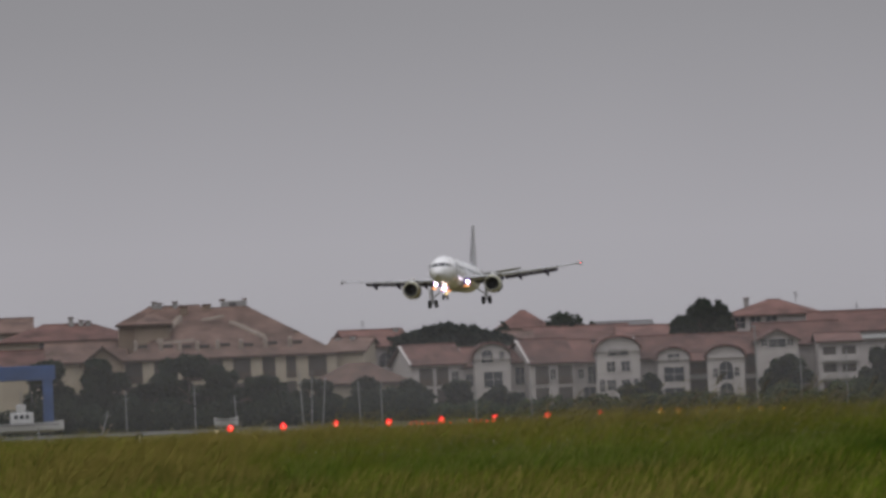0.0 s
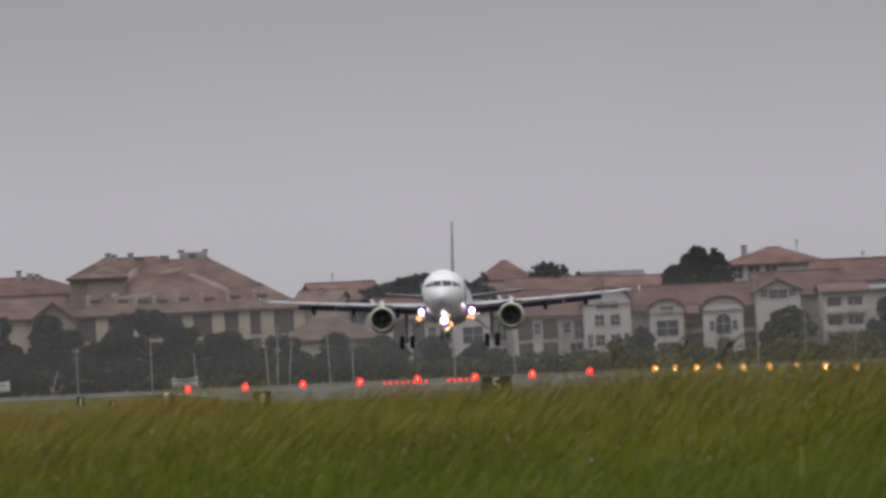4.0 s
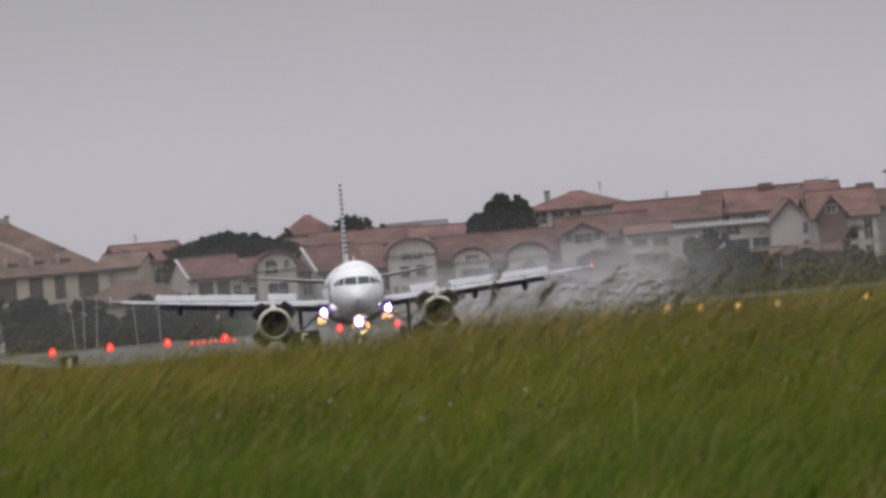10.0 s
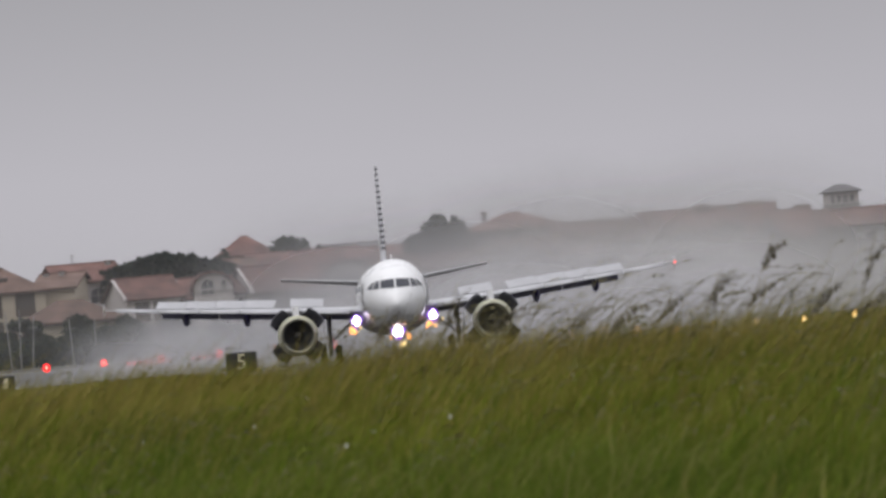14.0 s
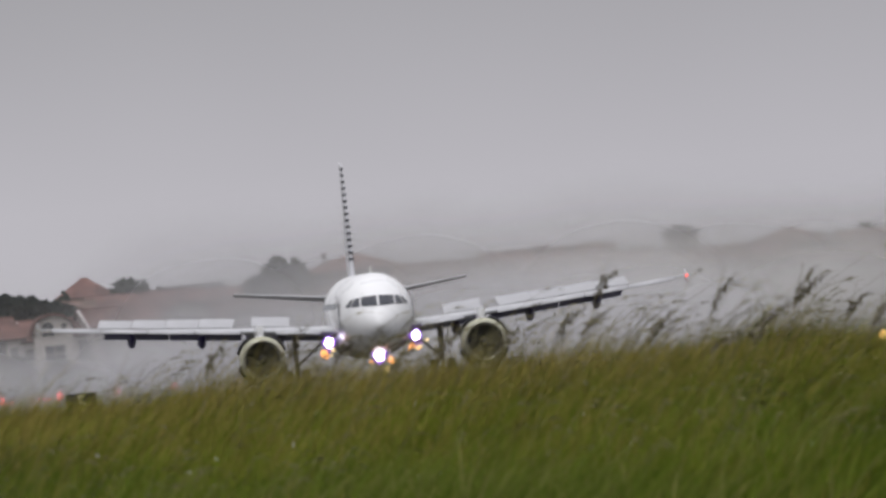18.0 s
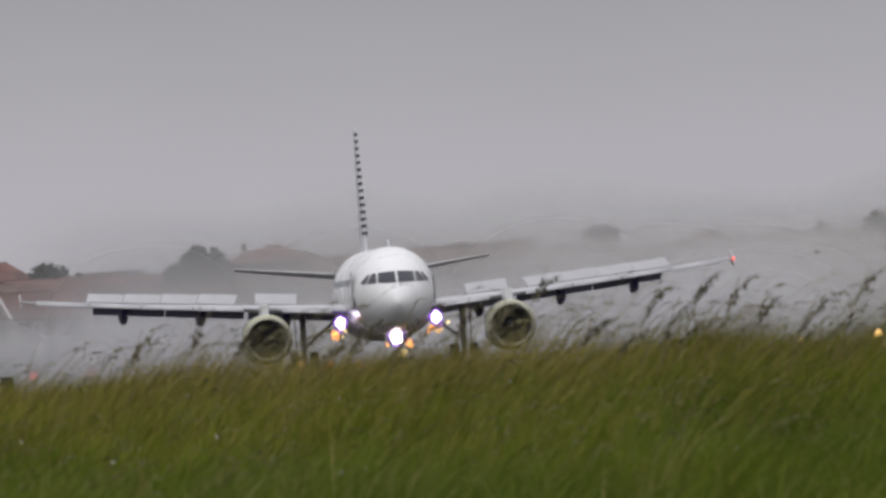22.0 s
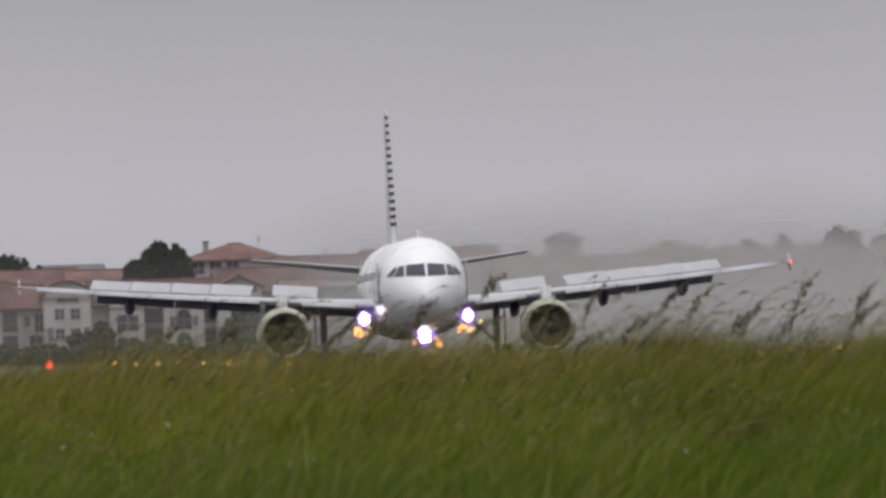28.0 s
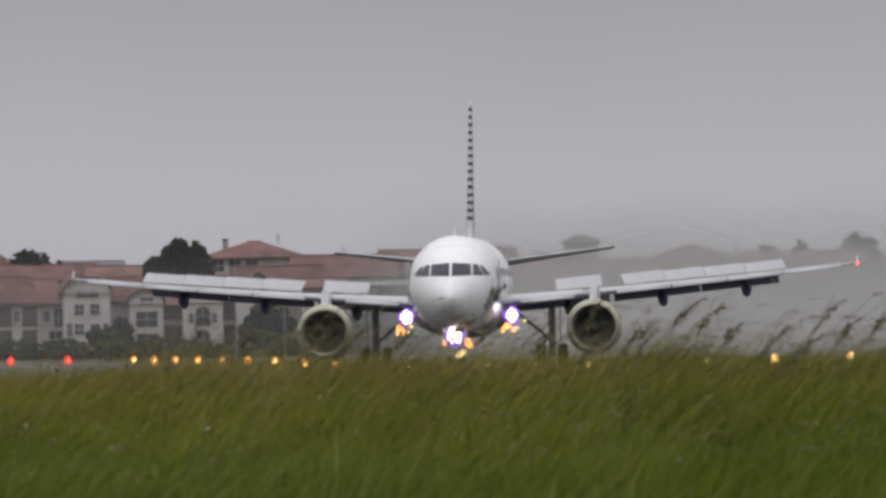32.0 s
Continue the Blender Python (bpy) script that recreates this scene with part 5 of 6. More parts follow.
def boatyard():
    y = 1628
    k = y / REF_Y
    t = thing("boat_hoist", pose(sx_(-6.5, y), y, -0.05), "tall blue boat hoist gantry on the quay", "gantry crane")
    for dx in (-9.6, -0.6, 9.2):
        for dy in (0.0, 9.0):
            leg = part("leg", boxed(dx - 0.62, dx + 0.62, dy - 0.4, dy + 0.4, 0.9, 8.6, bevel=0.05), BLUE, t)
            part("wheel", turned(bmesh.new(), [(0.3, -0.25), (0.8, -0.25), (0.8, 0.25), (0.3, 0.25)], 16, "X"), RUBBER, leg, at=pose(dx, dy, 0.82))
    for dy in (0.0, 9.0):
        part("cross_beam", boxed(-10.6, 10.2, dy - 0.42, dy + 0.42, 7.3, 9.1, bevel=0.05), BLUE, t)
    for dx in (-9.6, 9.2):
        part("side_beam", boxed(dx - 0.4, dx + 0.4, 0, 9, 1.7, 2.5, bevel=0.05), BLUE, t)
    for dx in (-7.6, -2.6, 2.0, 6.8):
        part("sling", tube(bmesh.new(), (dx, 0.6, 7.3), (dx + 0.5, 0.6, 4.4), 0.06), SLATE, t)
    f = thing("forklift", pose(sx_(-10.4, 1622), 1622, 0), "red boatyard tractor beside the hoist", "tractor")
    part("chassis", boxed(-2.3, 2.3, 0, 1.6, 0.5, 1.4, bevel=0.1), REDP, f)
    part("cab", boxed(-0.9, 0.7, 0.1, 1.5, 1.4, 2.6, bevel=0.1), REDP, f)
    for dx in (-1.6, 1.6):
        part("wheel", turned(bmesh.new(), [(0.2, -0.2), (0.55, -0.2), (0.55, 0.2), (0.2, 0.2)], 16, "Y"), RUBBER, f, at=pose(dx, 0.0, 0.55))
    boat(-0.6, 1614, 0.35, 10.6, "white fishing boat with a wheelhouse on the quay")
    boat(26.2, 1610, 0.0, 3.0, "small white boat drawn up on the shore", cabin=False)
    boat(-19.5, 1612, 0.3, 6.0, "white boat hull on the quay", cabin=False)
    sh = thing("shed", pose(sx_(-11.6, 1640), 1640, -0.05), "brown boat shed behind the hoist", "shed")
    part("wall", boxed(-3.0, 3.0, 0, 5, 0, 6.2), TILE_OLD, sh)
    part("roof", boxed(-3.3, 3.3, -0.3, 5.3, 6.2, 6.5), SLATE, sh)
    part("door", boxed(-1.6, 0.4, -0.06, 0.02, 0, 4.2), SHADE, sh)
    for k, (x, h, lean) in enumerate(((13.2, 5.7, 0), (9.9, 3.2, 0.9), (22.2, 6.0, 0), (36.3, 7.3, -0.3), (37.4, 7.5, 0.25), (38.8, 6.4, 0.5), (43.8, 5.8, -0.2), (46.6, 5.6, 0), (27.6, 4.6, -0.2), (58.9, 4.6, 0.1), (66.2, 5.2, 0), (101.6, 6.6, 0), (107.6, 7.4, 0))):
        m = thing("mast", pose(sx_(x, 1618), 1618, -0.05), "thin pale boat mast standing on the shore", "mast", "masts along the shore")
        H = sz_(h, 1618)
        part("pole", tube(bmesh.new(), (0, 0, 0), (lean, 0, H), 0.09, 0.06), GALV, m)
        part("crosstree", boxed(lean * 0.8 - 0.5, lean * 0.8 + 0.5, -0.04, 0.04, H * 0.8, H * 0.8 + 0.07), GALV, m)
    sl = thing("street_lamp", pose(sx_(95.75, 1660), 1660, -0.05), "tall thin pale lamp post in front of the terrace", "lamp post")
    part("pole", tube(bmesh.new(), (0, 0, 0), (-0.1, 0, sz_(10.8, 1660)), 0.14, 0.09), STONE, sl)
    part("lamp_head", boxed(-0.7, 0.1, -0.12, 0.12, sz_(10.8, 1660), sz_(10.8, 1660) + 0.16, bevel=0.03), GALV, sl)
    wall = boxed(-80, 200, 1588, 1589, -0.5, 0.32)
    tagged(new("quay_wall", mesh_of("quay_wall", wall, STONE)), "low pale stone quay wall along the far shore", "wall", kind="structure")


boatyard()

# ---- tall grass on the bank ----
GRASS = []


def blades(rng, n, x0, x1, y0, y1, hmin, hmax, wid, lean, rows=3):
    x = rng.uniform(0, 1, n)
    y = rng.uniform(y0, y1, n)
    x = x0(y) + (x1(y) - x0(y)) * x
    h = rng.uniform(hmin, hmax, n) * (0.92 + 0.16 * np.sin(x * 2.1 + y * 0.7) * np.sin(x * 0.9 - y * 0.31))
    top = sward_top(x, y)
    z = top - SWARD
    ln = rng.normal(lean, 0.22, n) * h
    ly = rng.normal(0, 0.22, n) * h
    a = rng.uniform(-1.0, 1.0, n)
    wx, wy = np.cos(a) * wid, np.sin(a) * wid
    f = np.linspace(0, 1, rows)
    V = []
    for t in f:
        k = t ** 1.8
        cx, cy, cz = x + ln * k, y + ly * k, z + h * t * (1 - 0.20 * t)
        ww = (1 - 0.85 * t ** 2)
        V.append(np.stack([cx - wx * ww, cy - wy * ww, cz], 1))
        V.append(np.stack([cx + wx * ww, cy + wy * ww, cz], 1))
    v = np.stack(V, 1).reshape(-1, 3)
    b = np.arange(n)[:, None] * (2 * rows)
    q = np.concatenate([b + np.array([2 * i, 2 * i + 1, 2 * i + 3, 2 * i + 2]) for i in range(rows - 1)], 1).reshape(-1, 4)
    return v, q


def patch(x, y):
    """Where deep green blades come thicker: stretches along the bank, from -1 to 1."""
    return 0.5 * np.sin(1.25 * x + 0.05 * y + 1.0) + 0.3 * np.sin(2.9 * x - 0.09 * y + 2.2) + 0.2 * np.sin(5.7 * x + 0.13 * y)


def grass_strip(seed, y0, y1, density, wid, dry, az0, az1, ex, ey, hmin=0.55, hmax=1.0, rows=3):
    rng = np.random.default_rng(seed)
    lo = lambda y: ex + (y - ey) * math.tan(radians(az0))
    hi = lambda y: ex + (y - ey) * math.tan(radians(az1))
    area = ((hi(y0) - lo(y0)) + (hi(y1) - lo(y1))) / 2 * (y1 - y0)
    n = int(area * density)
    v, q = blades(rng, n, lo, hi, y0, y1, hmin, hmax, wid, 0.32 if y0 < 80 else 0.42, rows)
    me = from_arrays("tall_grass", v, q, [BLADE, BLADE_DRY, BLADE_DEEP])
    x, y = v[:: 2 * rows, 0], v[:: 2 * rows, 1]
    az = np.degrees(np.arctan2(x, np.maximum(y, 40.0)))
    straw = np.clip(dry + 0.14 * np.sin(0.8 * x - 0.04 * y + 0.6) + np.interp(az, [0.0, 1.6, 2.6], [0.22, 0.16, 0.0]), 0, 1)
    # deep green blades also come thicker at the near end of the bank
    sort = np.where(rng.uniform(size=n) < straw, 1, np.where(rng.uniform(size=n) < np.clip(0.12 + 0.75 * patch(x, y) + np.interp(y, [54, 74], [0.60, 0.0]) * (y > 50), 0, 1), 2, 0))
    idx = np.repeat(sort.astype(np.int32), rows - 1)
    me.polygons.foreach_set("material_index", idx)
    ob = tagged(new("tall_grass", me), "tall wind-bent green and olive grass on the bank", "grass", kind="stuff")
    GRASS.append((ob, 0.06))


def seed_heads(seed, y0, y1, n, over, big=1.0):
    """Bent stalks with drooping feathery seed heads."""
    rng = np.random.default_rng(seed)
    v, q = [], []

    def quad(a, b, c, d):
        k = len(v)
        v.extend((a, b, c, d))
        q.append((k, k + 1, k + 2, k + 3))
    for _ in range(n):
        y = rng.uniform(y0, y1)
        x = rng.uniform(y * math.tan(radians(-0.4)), y * math.tan(radians(6.4)))
        az = math.degrees(math.atan2(x, y))
        if y > 93 and rng.uniform() > np.interp(az, [1.9, 2.6, 3.2], [0.12, 0.6, 1.0]):
            continue
        t0 = float(sward_top(x, y))
        h = np.interp(az, [1.9, 3.0], [0.5, 1.0]) * over * rng.uniform(0.2, 1.0) ** 1.4
        lean = h * rng.uniform(0.3, 1.2)
        p0 = np.array((x - 0.25, y, t0 - 0.45))
        p1 = np.array((x, y, t0 + h * 0.35))
        p2 = np.array((x + lean, y + rng.normal(0, 0.1), t0 + h))
        w = 0.0022 * big
        for a, b in ((p0, p1), (p1, p2)):
            quad(a - (w, 0, 0), a + (w, 0, 0), b + (w, 0, 0), b - (w, 0, 0))
        d = p2 - p1
        d /= np.linalg.norm(d)
        ln = rng.uniform(0.10, 0.24) * big
        m = 14
        for i in range(m):
            f = i / (m - 1)
            c = p2 + d * ln * f + np.array((0.35, 0, -0.55)) * ln * f * f
            s = (0.0030 + 0.0034 * math.sin(math.pi * min(1, f * 1.1 + 0.05))) * big
            e = rng.normal(size=3) * s * 1.2
            g = (d + np.array((0.25, 0, -0.35)) * f + rng.normal(size=3) * 0.25) * s * 3.2
            quad(c - g * 0.6, c + e * 0.55, c + g, c - e * 0.55)
    ob = new("seed_heads", from_arrays("seed_heads", np.array(v), np.array(q), STALK))
    tagged(ob, "brown feathery grass seed heads bowed by the wind", "grass", kind="stuff")
    GRASS.append((ob, 0.12))


def flowers(n):
    rng = np.random.default_rng(77)
    v, q = [], []
    for _ in range(n):
        y = rng.uniform(64, 96)
        x = rng.uniform(y * math.tan(radians(0.2)), y * math.tan(radians(6.2)))
        c = np.array((x, y, float(sward_top(x, y)) - rng.uniform(0.0, 0.06)))
        for _ in range(4):
            a = rng.normal(size=3) * 0.0045
            b = rng.normal(size=3) * 0.0045
            k = len(v)
            v.extend((c - a, c + b, c + a, c - b))
            q.append((k, k + 1, k + 2, k + 3))
    ob = new("wild_flowers", from_arrays("wild_flowers", np.array(v), np.array(q), FLOWER))
    tagged(ob, "scattered small white wild flowers in the grass", "flowers", kind="stuff")
    GRASS.append((ob, 0.05))


def tufts(seed, y0, y1, n, over, wid, az0, az1, ex=0.0, ey=0.0, per=14, pale=0.13):
    """Clumps of broad blades that stand out of the sward."""
    rng = np.random.default_rng(seed)
    cy = rng.uniform(y0, y1, n)
    az = rng.uniform(az0, az1, n)
    cx = ex + (cy - ey) * np.tan(np.radians(az))
    keep = rng.uniform(-1.0, 0.7, n) < patch(cx, cy)
    cy, cx = cy[keep], cx[keep]
    n = len(cx)
    big = rng.uniform(0.45, 1.0, n) ** 1.3
    m = n * per
    x, y, g = (np.repeat(a, per) for a in (cx, cy, big))
    x = x + rng.normal(0, 0.055, m)
    y = y + rng.normal(0, 0.10, m)
    top = sward_top(x, y)
    h = 0.42 + over * g * rng.uniform(0.5, 1.1, m)
    z = top - 0.46
    ln = h * rng.normal(0.30, 0.24, m)
    ly = h * rng.normal(0, 0.15, m)
    a = rng.uniform(-0.9, 0.9, m)
    w = wid * rng.uniform(0.5, 1.15, m)
    rows = 5
    V = []
    for t in np.linspace(0, 1, rows):
        k = t ** 2.0
        c = np.stack([x + ln * k, y + ly * k, z + h * (t - 0.20 * t ** 3)], 1)
        d = np.stack([np.cos(a) * w, np.sin(a) * w, 0 * w], 1) * (1 - 0.9 * t ** 2.2)
        V += [c - d, c + d]
    v = np.stack(V, 1).reshape(-1, 3)
    b = np.arange(m)[:, None] * (2 * rows)
    q = np.concatenate([b + np.array([2 * i, 2 * i + 1, 2 * i + 3, 2 * i + 2]) for i in range(rows - 1)], 1).reshape(-1, 4)
    me = from_arrays("grass_tufts", v, q, [TUFT, TUFT_PALE])
    me.polygons.foreach_set("material_index", np.repeat((rng.uniform(size=m) < pale).astype(np.int32), rows - 1))
    ob = tagged(new("grass_tufts", me), "clumps of broad bent grass blades on the bank", "grass", kind="stuff")
    GRASS.append((ob, 0.08))


def bank():
    edges = [56, 62, 67, 72, 77, 82, 87, 92, 96, 100, 104, 108, 112, 116]
    for k, (a, b) in enumerate(zip(edges, edges[1:])):
        f = (a - 56) / 60
        grass_strip(100 + k, a, b, 620, 0.0034 + 0.0012 * f, 0.08 + 0.80 * f ** 1.2, -0.6, 7.6, 0, 0)
    for k, (a, b) in enumerate(((56, 76), (76, 96), (96, 116))):
        grass_strip(150 + k, a, b, 200, 0.007, 0.5, -3.2, -0.6, 0, 0)
    for k, a in enumerate(range(-64, 56, 20)):
        grass_strip(200 + k, a, min(a + 20, 56), 110, 0.009, 0.35, -1.6, 5.2, -4, -125, rows=3)
    for k, (a, b) in enumerate(((96, 102), (102, 108), (108, 114))):
        grass_strip(170 + k, a, b, 16, 0.0034, 0.85, 0.6, 7.2, 0, 0, 0.95, 1.34, rows=5)
    seed_heads(301, 94, 116, 900, 0.30, 0.85)
    seed_heads(302, 98, 116, 150, 0.56, 1.2)
    seed_heads(303, 64, 92, 400, 0.06, 0.9)
    seed_heads(304, 95, 114, 200, 0.44, 1.05)
    for k, (a, b, n) in enumerate(((54, 60, 230), (60, 66, 260), (66, 72, 240), (72, 80, 220), (80, 90, 200), (90, 104, 160))):
        tufts(400 + k, a, b, int(1.7 * n), 0.34 - 0.045 * k, 0.0068 - 0.0003 * k, -0.4, 6.6)
    for k, (a, b) in enumerate(((-64, -30), (-30, 10), (10, 54))):
        tufts(420 + k, a, b, 240, 0.16, 0.007, -1.2, 4.8, -4, -130)
    for k, (a, b, n) in enumerate(((54, 59, 60), (59, 65, 60), (65, 74, 60))):
        tufts(440 + k, a, b, n, 0.46 - 0.05 * k, 0.0080, 2.0, 6.6, per=4, pale=0.6)
    flowers(16)


bank()
STALKS = []


def tall_stalk(x, y, over, lean, seed):
    """One tall stalk with its seed head, on the bank's crest."""
    rng = np.random.default_rng(seed)
    top = float(sward_top(x, y))
    base = top - SWARD
    t = thing("grass_stalk", pose(x, y, base), "tall single grass stalk with a feathery brown seed head", "grass stalk", "tall grass stalks")
    H = SWARD + over
    pts = [Vector((lean * f ** 1.8, 0.02 * math.sin(3 * f), H * f)) for f in np.linspace(0, 1, 7)]
    bm = bmesh.new()
    for a, b in zip(pts, pts[1:]):
        tube(bm, a, b, 0.0032, 0.0026, 5)
    part("stem", bm, STALK, t)
    v, q = [], []
    d = (pts[-1] - pts[-2]).normalized()
    ln = rng.uniform(0.26, 0.42)
    for i in range(90):
        f = i / 89
        c = np.array(pts[-1]) - np.array(d) * ln * (1 - f)
        c = c + np.array((0.10 * f * f, 0, -0.05 * f * f))
        s = 0.0085 * math.sin(math.pi * (0.12 + 0.86 * f)) + 0.003
        e = rng.normal(size=3) * s
        g = (np.array(d) + rng.normal(size=3) * 0.5) * s * 1.8
        k = len(v)
        v.extend((c + e - g, c + e * 1.6, c + e + g, c + e * 0.4))
        q.append((k, k + 1, k + 2, k + 3))
    part("seed_head", from_arrays("seed_head", np.array(v), np.array(q), HEAD), None, t)
    STALKS.append((t, x, y, base))


for k, (a, over, lean) in enumerate(((3.05, 0.42, 0.30), (3.5, 0.34, 0.34), (3.95, 0.46, 0.36), (4.15, 0.66, 0.26), (4.35, 0.40, 0.30), (4.62, 0.62, 0.22), (4.8, 0.34, 0.32), (5.05, 0.46, 0.38),
                                     (5.3, 0.38, 0.42), (5.55, 0.5, 0.40), (5.8, 0.42, 0.36), (2.65, 0.30, 0.30), (3.3, 0.3, 0.4), (6.05, 0.5, 0.4), (2.9, 0.5, 0.22), (4.5, 0.3, 0.42), (4.05, 0.36, 0.45), (4.9, 0.52, 0.42), (5.18, 0.34, 0.28), (5.42, 0.32, 0.46), (5.68, 0.36, 0.3), (5.95, 0.34, 0.44), (3.75, 0.32, 0.3), (4.7, 0.4, 0.48))):
    yy = 99 + (k * 7) % 13
    tall_stalk(yy * math.tan(radians(a)), yy, over, lean, 900 + k)

# ---- spray thrown up by the wheels and engines ----
PUFFS = []


SHELLS = {}


def shell(material):
    """A bulging front of spray, one deep, which thins out before its rim."""
    if material.name not in SHELLS:
        v, f = [(0.0, -0.6, 0.0)], []
        rings, n = 8, 32
        for k in range(1, rings + 1):
            q = k / rings
            v += [(q * math.cos(2 * math.pi * i / n), -0.6 * (1 - q * q), q * math.sin(2 * math.pi * i / n)) for i in range(n)]
        f += [(0, 1 + i, 1 + (i + 1) % n) for i in range(n)]
        for k in range(rings - 1):
            a, b = 1 + k * n, 1 + (k + 1) * n
            f += [(a + i, b + i, b + (i + 1) % n, a + (i + 1) % n) for i in range(n)]
        me = bpy.data.meshes.new("spray_cloud")
        me.from_pydata(v, [], f)
        me.polygons.foreach_set("use_smooth", [True] * len(f))
        me.materials.append(material)
        SHELLS[material.name] = me
    return SHELLS[material.name]


def puff(w, d, h, material, rows, label):
    ob = new("spray_cloud", shell(material))
    ob.scale = (w, d, h)
    tagged(ob, label, "spray", kind="stuff")
    PUFFS.append((ob, rows))


def flight_at(t):
    ts = [r[0] for r in FLIGHT]
    return [float(np.interp(t, ts, [r[1].translation[k] for r in FLIGHT])) for k in range(3)]


def tidy(rows):
    """Rows in time order, a fifth of a second apart at least, from start to end."""
    out = []
    for r in sorted(rows, key=lambda r: r[0]):
        if r[0] <= 32.0 and (not out or r[0] - out[-1][0] > 0.2):
            out.append(r)
    if out[-1][0] < 32.0:
        out.append((32.0, out[-1][1]))
    return out


def build_spray():
    rng = random.Random(5)
    # close wake that follows the airliner while it brakes: a low one first, then the full width
    for k in range(10):
        ox = -19 + 4.4 * k + rng.uniform(-0.8, 0.8)
        oy, oz = 30 + 7 * (k % 4), rng.uniform(0.6, 1.8)
        if ox > 6:
            t0 = 7.3 + 0.4 * (k % 3)
        elif ox > -6:
            t0 = 9.0 + 0.5 * (k % 3)
        else:
            t0 = 11.0 + (-6 - ox) * 0.33
        t1 = rng.uniform(23.0, 26.5)
        rows = []
        for t in (0, t0 - 1.0, t0 + 0.6, 9.5, 11.5, 13.0, 14.5, 16, 17.5, 19, 20.5, 22, t1, t1 + 2.0, 32):
            x, y, z = flight_at(t)
            up = t0 + 0.5 <= t <= t1
            rows.append((t, pose(x + ox + rng.uniform(-1.0, 1.0), y + oy, (z + oz + rng.uniform(-0.3, 0.3)) if up else -9.0)))
        puff(rng.uniform(7.5, 9.5), 5, rng.uniform(4.2, 5.8), SPRAY, tidy(rows), "soft grey cloud of water spray behind the wings")
    # clouds thrown up beside the track that rise and drift off with the wind
    for k in range(18):
        te = 7.6 + 0.80 * k + rng.uniform(-0.2, 0.2)
        x, y, z = flight_at(te)
        ox, oy = rng.uniform(5, 26), rng.uniform(20, 110)
        v, up, h0 = rng.uniform(2.4, 4.2), rng.uniform(0.15, 0.42), rng.uniform(1.2, 3.0)
        life = 10.0 if te < 15 else 8.0
        at = lambda t: pose(x + ox + v * max(0, t - te), y + oy, h0 + up * max(0, t - te))
        gone = pose(x + ox + v * (life + 3), y + oy, -12)
        rows = [(0, pose(x + ox, y + oy, -12)), (te - 1.0, pose(x + ox, y + oy, -12))] + [(te + q, at(te + q)) for q in (1.0, 4.0, 7.0, life)] + [(te + life + 2.5, gone), (32.0, gone)]
        puff(rng.uniform(11, 15), 6, rng.uniform(5.0, 7.5), SPRAY if k % 3 == 0 else SPRAY_THIN, tidy(rows), "drifting grey cloud of water spray")
    # steady rain haze before the far shore
    for k in range(3):
        puff(75, 8, 16, RAIN, [(0, pose(20 + 60 * k, 1545 + 10 * k, 5)), (32.0, pose(24 + 60 * k, 1545 + 10 * k, 5))], "faint grey rain haze before the far shore")
    # veil left hanging over the far end of the runway, which the wind clears in the end
    for k in range(30):
        low = k % 2
        x = 63 + 9.2 * (k // 2) + (4.6 if low else 0) + rng.uniform(-0.8, 0.8)
        y = 1190 + 70 * ((k // 2) % 4) + 20 * low
        t0 = 8.6 + rng.uniform(0, 2.2) + (0.8 if not low else 0) + max(0, x - 80) * 0.02
        h = rng.uniform(1.5, 3.0) if low else rng.uniform(4.5, 6.0)
        go = 32.0 - 0.06 * max(0, x - 60)
        k2 = y / 1300.0
        at = lambda dx, z: pose((x + dx) * k2, y, z)
        rows = [(0, at(-10, -17)), (t0, at(-8, -17)), (t0 + 3.6, at(-3, h)), (19.0, at(0, h + 0.3)), (22.0, at(1.0, h + 0.3)), (25.0, at(go * 0.16, h)), (26.0, at(go * 0.45, h)), (27.5, at(go * 0.80, h)), (30.0, at(go, h - 0.3)), (32.0, at(go + 2, h - 0.4))]
        puff(rng.uniform(20, 23), 8, rng.uniform(6.5, 8.0) if low else rng.uniform(13.0, 15.5), SPRAY_THIN if low else VEIL, tidy(rows), "thin grey veil of spray over the runway end")


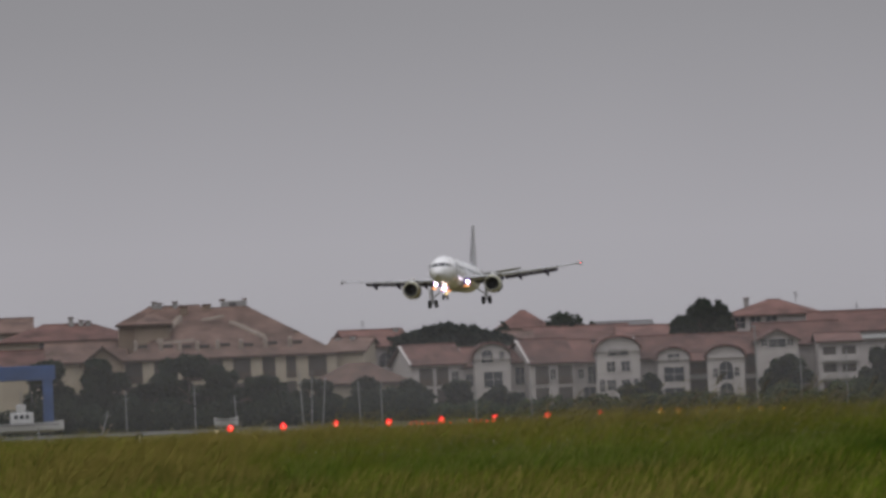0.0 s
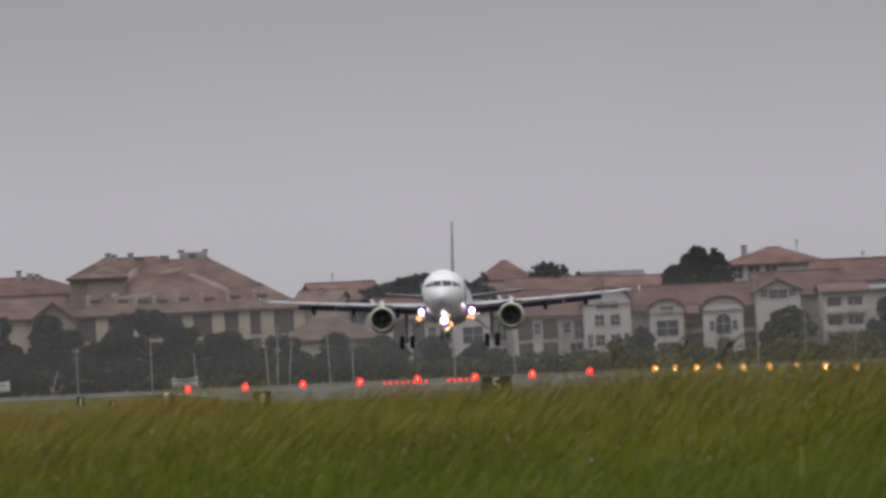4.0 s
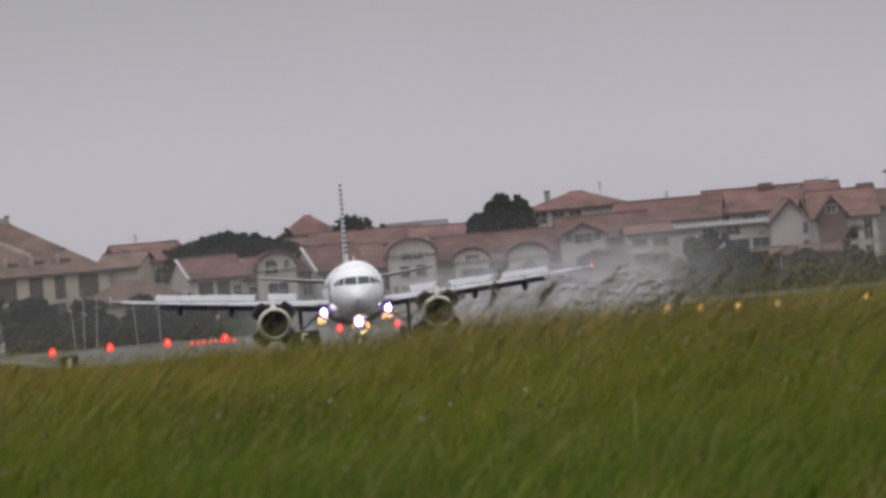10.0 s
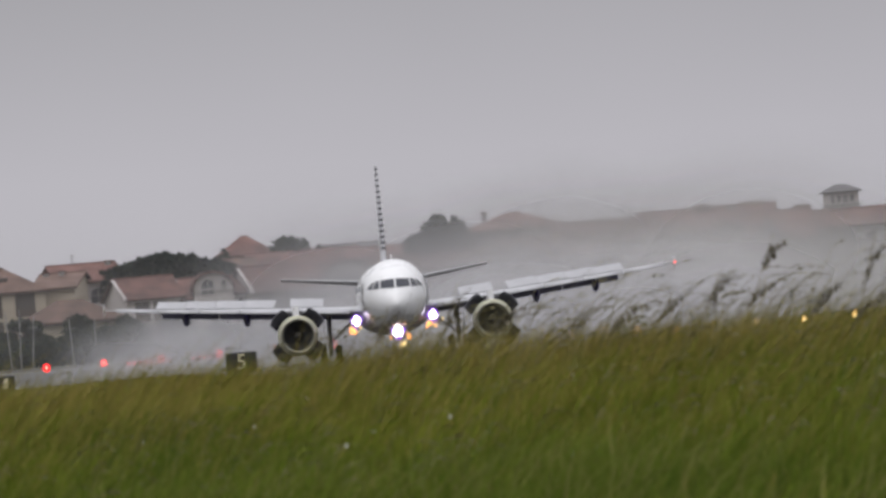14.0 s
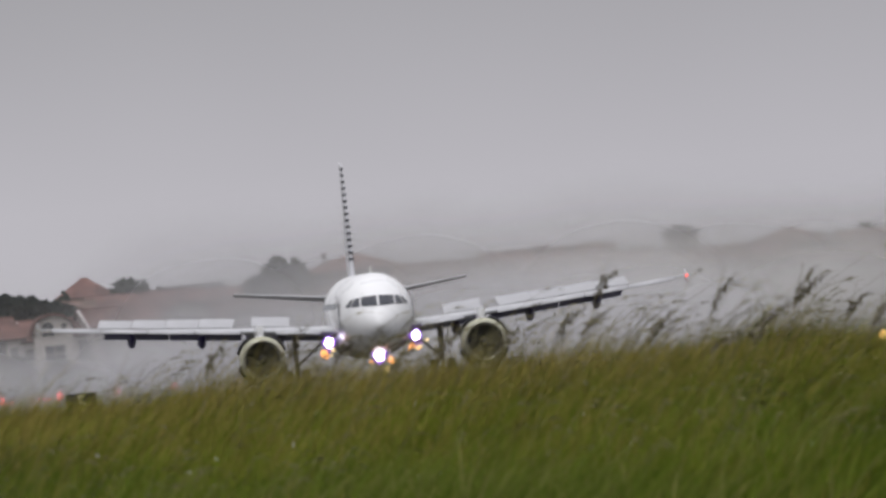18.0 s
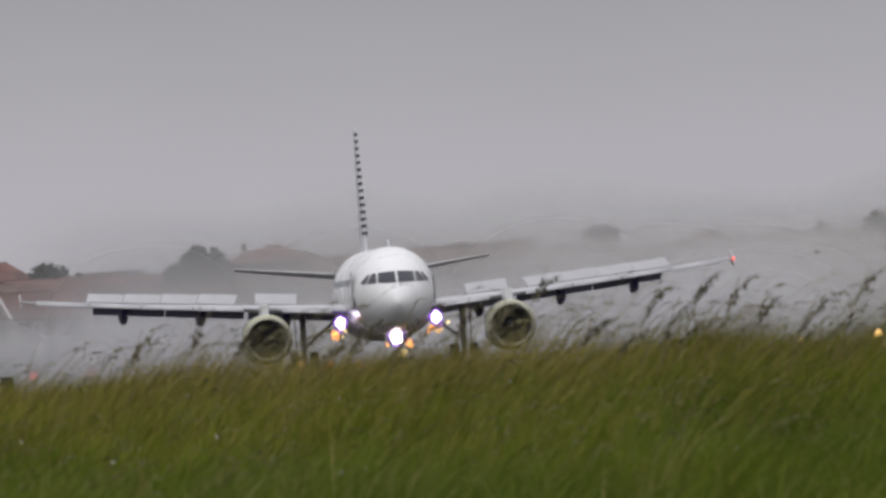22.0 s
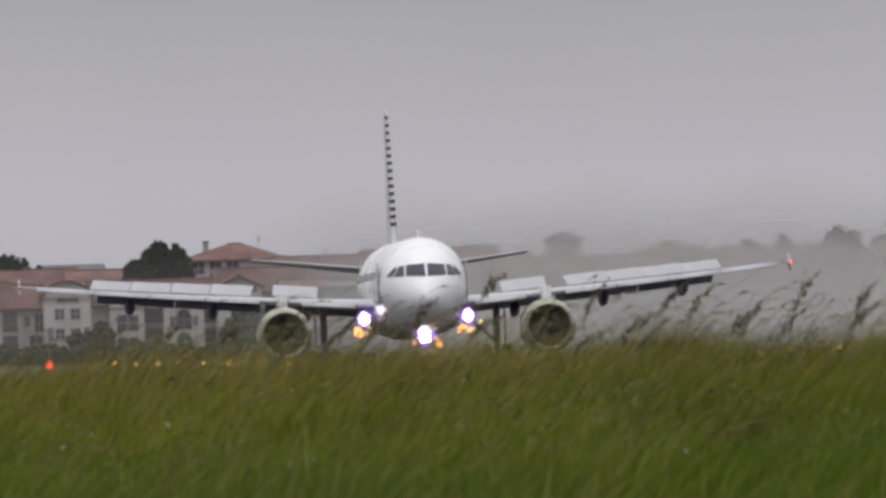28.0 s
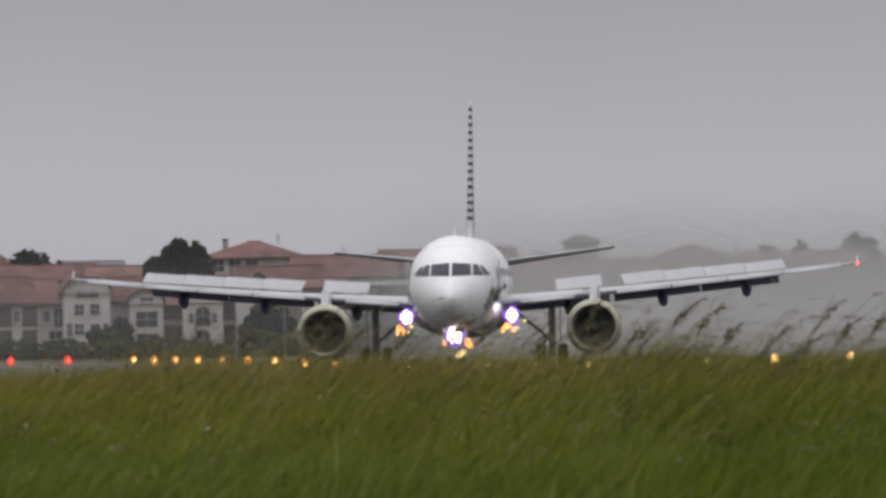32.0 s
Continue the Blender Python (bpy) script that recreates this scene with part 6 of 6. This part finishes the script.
# the airliner's way: seconds, and its pose at the ground under the main gear
FLIGHT = [
    (0, pose(61.88, 1835.0, 16.36, -3.05, -2.36, -10.86)),
    (0.5, pose(58.14, 1687.0, 14.07, -2.78, -3.16, -10.17)),
    (1, pose(53.84, 1524.0, 12.32, -2.62, -4.42, -9.61)),
    (1.5, pose(51.33, 1426.0, 10.54, -2.70, -6.45, -9.02)),
    (2, pose(49.21, 1348.0, 9.09, -2.95, -7.76, -7.94)),
    (2.5, pose(47.12, 1307.0, 7.35, -3.23, -6.38, -6.96)),
    (3, pose(46.22, 1286.5, 6.00, -3.39, -2.91, -6.67)),
    (3.5, pose(44.61, 1270.0, 4.87, -3.21, 0.89, -5.68)),
    (5.5, pose(40.45, 1195.6, 0.84, -2.18, -1.37, 1.39)),
    (6, pose(39.83, 1172.6, -0.04, -2.21, -0.18, 1.67)),
    (6.5, pose(39.32, 1143.6, -0.14, -1.55, 0.56, 1.45)),
    (7, pose(39.38, 1114.5, -0.24, -0.8, 0.61, 0.77)),
    (7.5, pose(39.68, 1090.8, -0.32, -0.8, 0.61, -0.06)),
    (8, pose(40.28, 1069.7, -0.34, -0.8, 0.69, -1)),
    (8.5, pose(40.74, 1048.5, -0.34, -0.8, 0.69, -1.89)),
    (9, pose(41.01, 1029.7, -0.35, -0.8, 0.58, -2.13)),
    (9.5, pose(40.9, 1012, -0.36, -0.46, 0.56, -1.61)),
    (10, pose(40.86, 990.6, -0.37, -0.46, 0.54, -1.14)),
    (10.5, pose(40.78, 967.9, -0.37, -0.46, 0.48, -1.19)),
    (11, pose(40.89, 947.6, -0.37, -0.46, 0.37, -1.4)),
    (11.5, pose(40.88, 927.4, -0.32, -0.44, 0.18, -1.54)),
    (12, pose(40.96, 907, -0.27, -0.36, 0.17, -1.89)),
    (12.5, pose(41.28, 889.2, -0.22, -0.38, 0.27, -2.7)),
    (13, pose(41.41, 872.6, -0.18, -0.3, 0.25, -3.32)),
    (13.5, pose(41.03, 853.5, -0.13, -0.21, 0.13, -2.89)),
    (14, pose(40.52, 833.8, -0.07, -0.25, -0.17, -1.78)),
    (14.5, pose(40.19, 816.4, -0.03, -0.09, -0.57, -0.83)),
    (17, pose(41.64, 749.6, 0.28, 0.08, -0.1, -0.13)),
    (17.5, pose(42.23, 743.7, 0.3, 0.08, 0.04, -0.83)),
    (18, pose(42.7, 733.1, 0.33, 0.09, 0.02, -0.99)),
    (18.5, pose(42.82, 721.6, 0.36, 0.08, -0.22, -1.13)),
    (19, pose(42.88, 710.6, 0.39, 0.05, -0.34, -1.15)),
    (19.5, pose(43.02, 701.5, 0.42, 0.07, -0.32, -1.12)),
    (20, pose(43.24, 694.5, 0.43, 0.1, -0.18, -1.15)),
    (20.5, pose(43.45, 688.3, 0.45, 0.1, 0.1, -1.17)),
    (21, pose(43.51, 681.5, 0.47, 0.09, -0.10, -1.1)),
    (21.5, pose(43.52, 674.5, 0.49, 0.03, 0.32, -1.01)),
    (22, pose(43.52, 667.7, 0.5, -0.07, -0.19, -1.05)),
    (22.5, pose(43.47, 661.1, 0.52, -0.12, -0.48, -1.27)),
    (23, pose(43.45, 655.1, 0.54, -0.16, -0.47, -1.54)),
    (23.5, pose(43.44, 651.1, 0.55, -0.14, -0.46, -1.72)),
    (24, pose(43.51, 648.2, 0.55, -0.09, -0.4, -1.8)),
    (24.5, pose(43.54, 645.1, 0.55, -0.04, -0.35, -1.74)),
    (25, pose(43.58, 641.4, 0.56, -0.03, -0.4, -1.57)),
    (25.5, pose(43.52, 637.5, 0.56, -0.06, -0.41, -1.31)),
    (27.5, pose(43.5, 622.3, 0.58, -0.27, -0.38, -1.08)),
    (28, pose(43.24, 617.4, 0.47, -0.26, -0.23, -1.33)),
    (28.5, pose(43.34, 615.4, 0.58, -0.17, -0.34, -1.35)),
    (29, pose(42.68, 601.4, 0.48, -0.09, -0.45, -1.37)),
    (29.5, pose(48.10, 682.7, 0.46, 0.07, -0.71, -1.03)),
    (30, pose(46.72, 666.7, 0.52, 0.07, -0.71, -1.03)),
    (30.5, pose(47.17, 662.7, 0.52, 0.07, -0.71, -1.03)),
    (31, pose(43.05, 599.2, 0.51, 0.07, -0.19, -2.08)),
    (31.5, pose(42.81, 600.0, 0.60, 0.08, -0.24, -4.00)),
    (32, pose(43.54, 599.7, 0.59, 0.08, -0.28, -5.91)),
]
build_spray()


def motions():
    walk(AIRLINER, FLIGHT)
    for ob, rows in PUFFS:
        walk(ob, rows)
    for sp, hinge, tilt, yaw in SPOILERS:
        shut, up = pose(*hinge, -4, tilt, yaw), pose(*hinge, 33, tilt, yaw)
        walk(sp, [(0, shut), (7.1, shut), (8.3, up), (32.0, up)])
    for d, hinge, ang in REVERSERS:
        shut = pose(*hinge, 0, ang, 0) @ pose(0, -0.95, 0)
        wide = pose(*hinge, 0, ang, 0) @ pose(0, 0, 0, -40, 0, 0) @ pose(0, -0.95, 0)
        walk(d, [(0, shut), (6.8, shut), (8.0, wide), (17.0, wide), (18.6, shut), (32.0, shut)])
    for g, (gx, gy), drop in GEARS:
        down, up = pose(gx, gy, -drop), pose(gx, gy, 0)
        late = 0.9 if gy < -1 else 0.0
        walk(g, [(0, down), (5.6 + late, down), (6.3 + late, up), (32.0, up)])
    rng = random.Random(31)
    for ob, swing in GRASS:
        rows, t, ph = [], 0.0, rng.uniform(0, 6)
        while t < 32.0:
            s = swing * (math.sin(5.1 * t + ph) + 0.7 * math.sin(8.3 * t + 2 * ph))
            rows.append((t, pose(s, 0, -abs(s) * 0.10)))
            t = round(t + 0.2, 2)
        rows.append((32.0, pose(0, 0, 0)))
        walk(ob, rows)
    for ob, x, y, z in STALKS:
        rows, t, ph = [], 0.0, rng.uniform(0, 6)
        while t < 32.0:
            s = 7 * math.sin(3.1 * t + ph) + 5 * math.sin(6.7 * t + 2 * ph)
            rows.append((t, pose(x, y, z, 2 * math.sin(2.3 * t + ph), s, 0)))
            t = round(t + 0.25, 2)
        rows.append((32.0, pose(x, y, z)))
        walk(ob, rows)


motions()
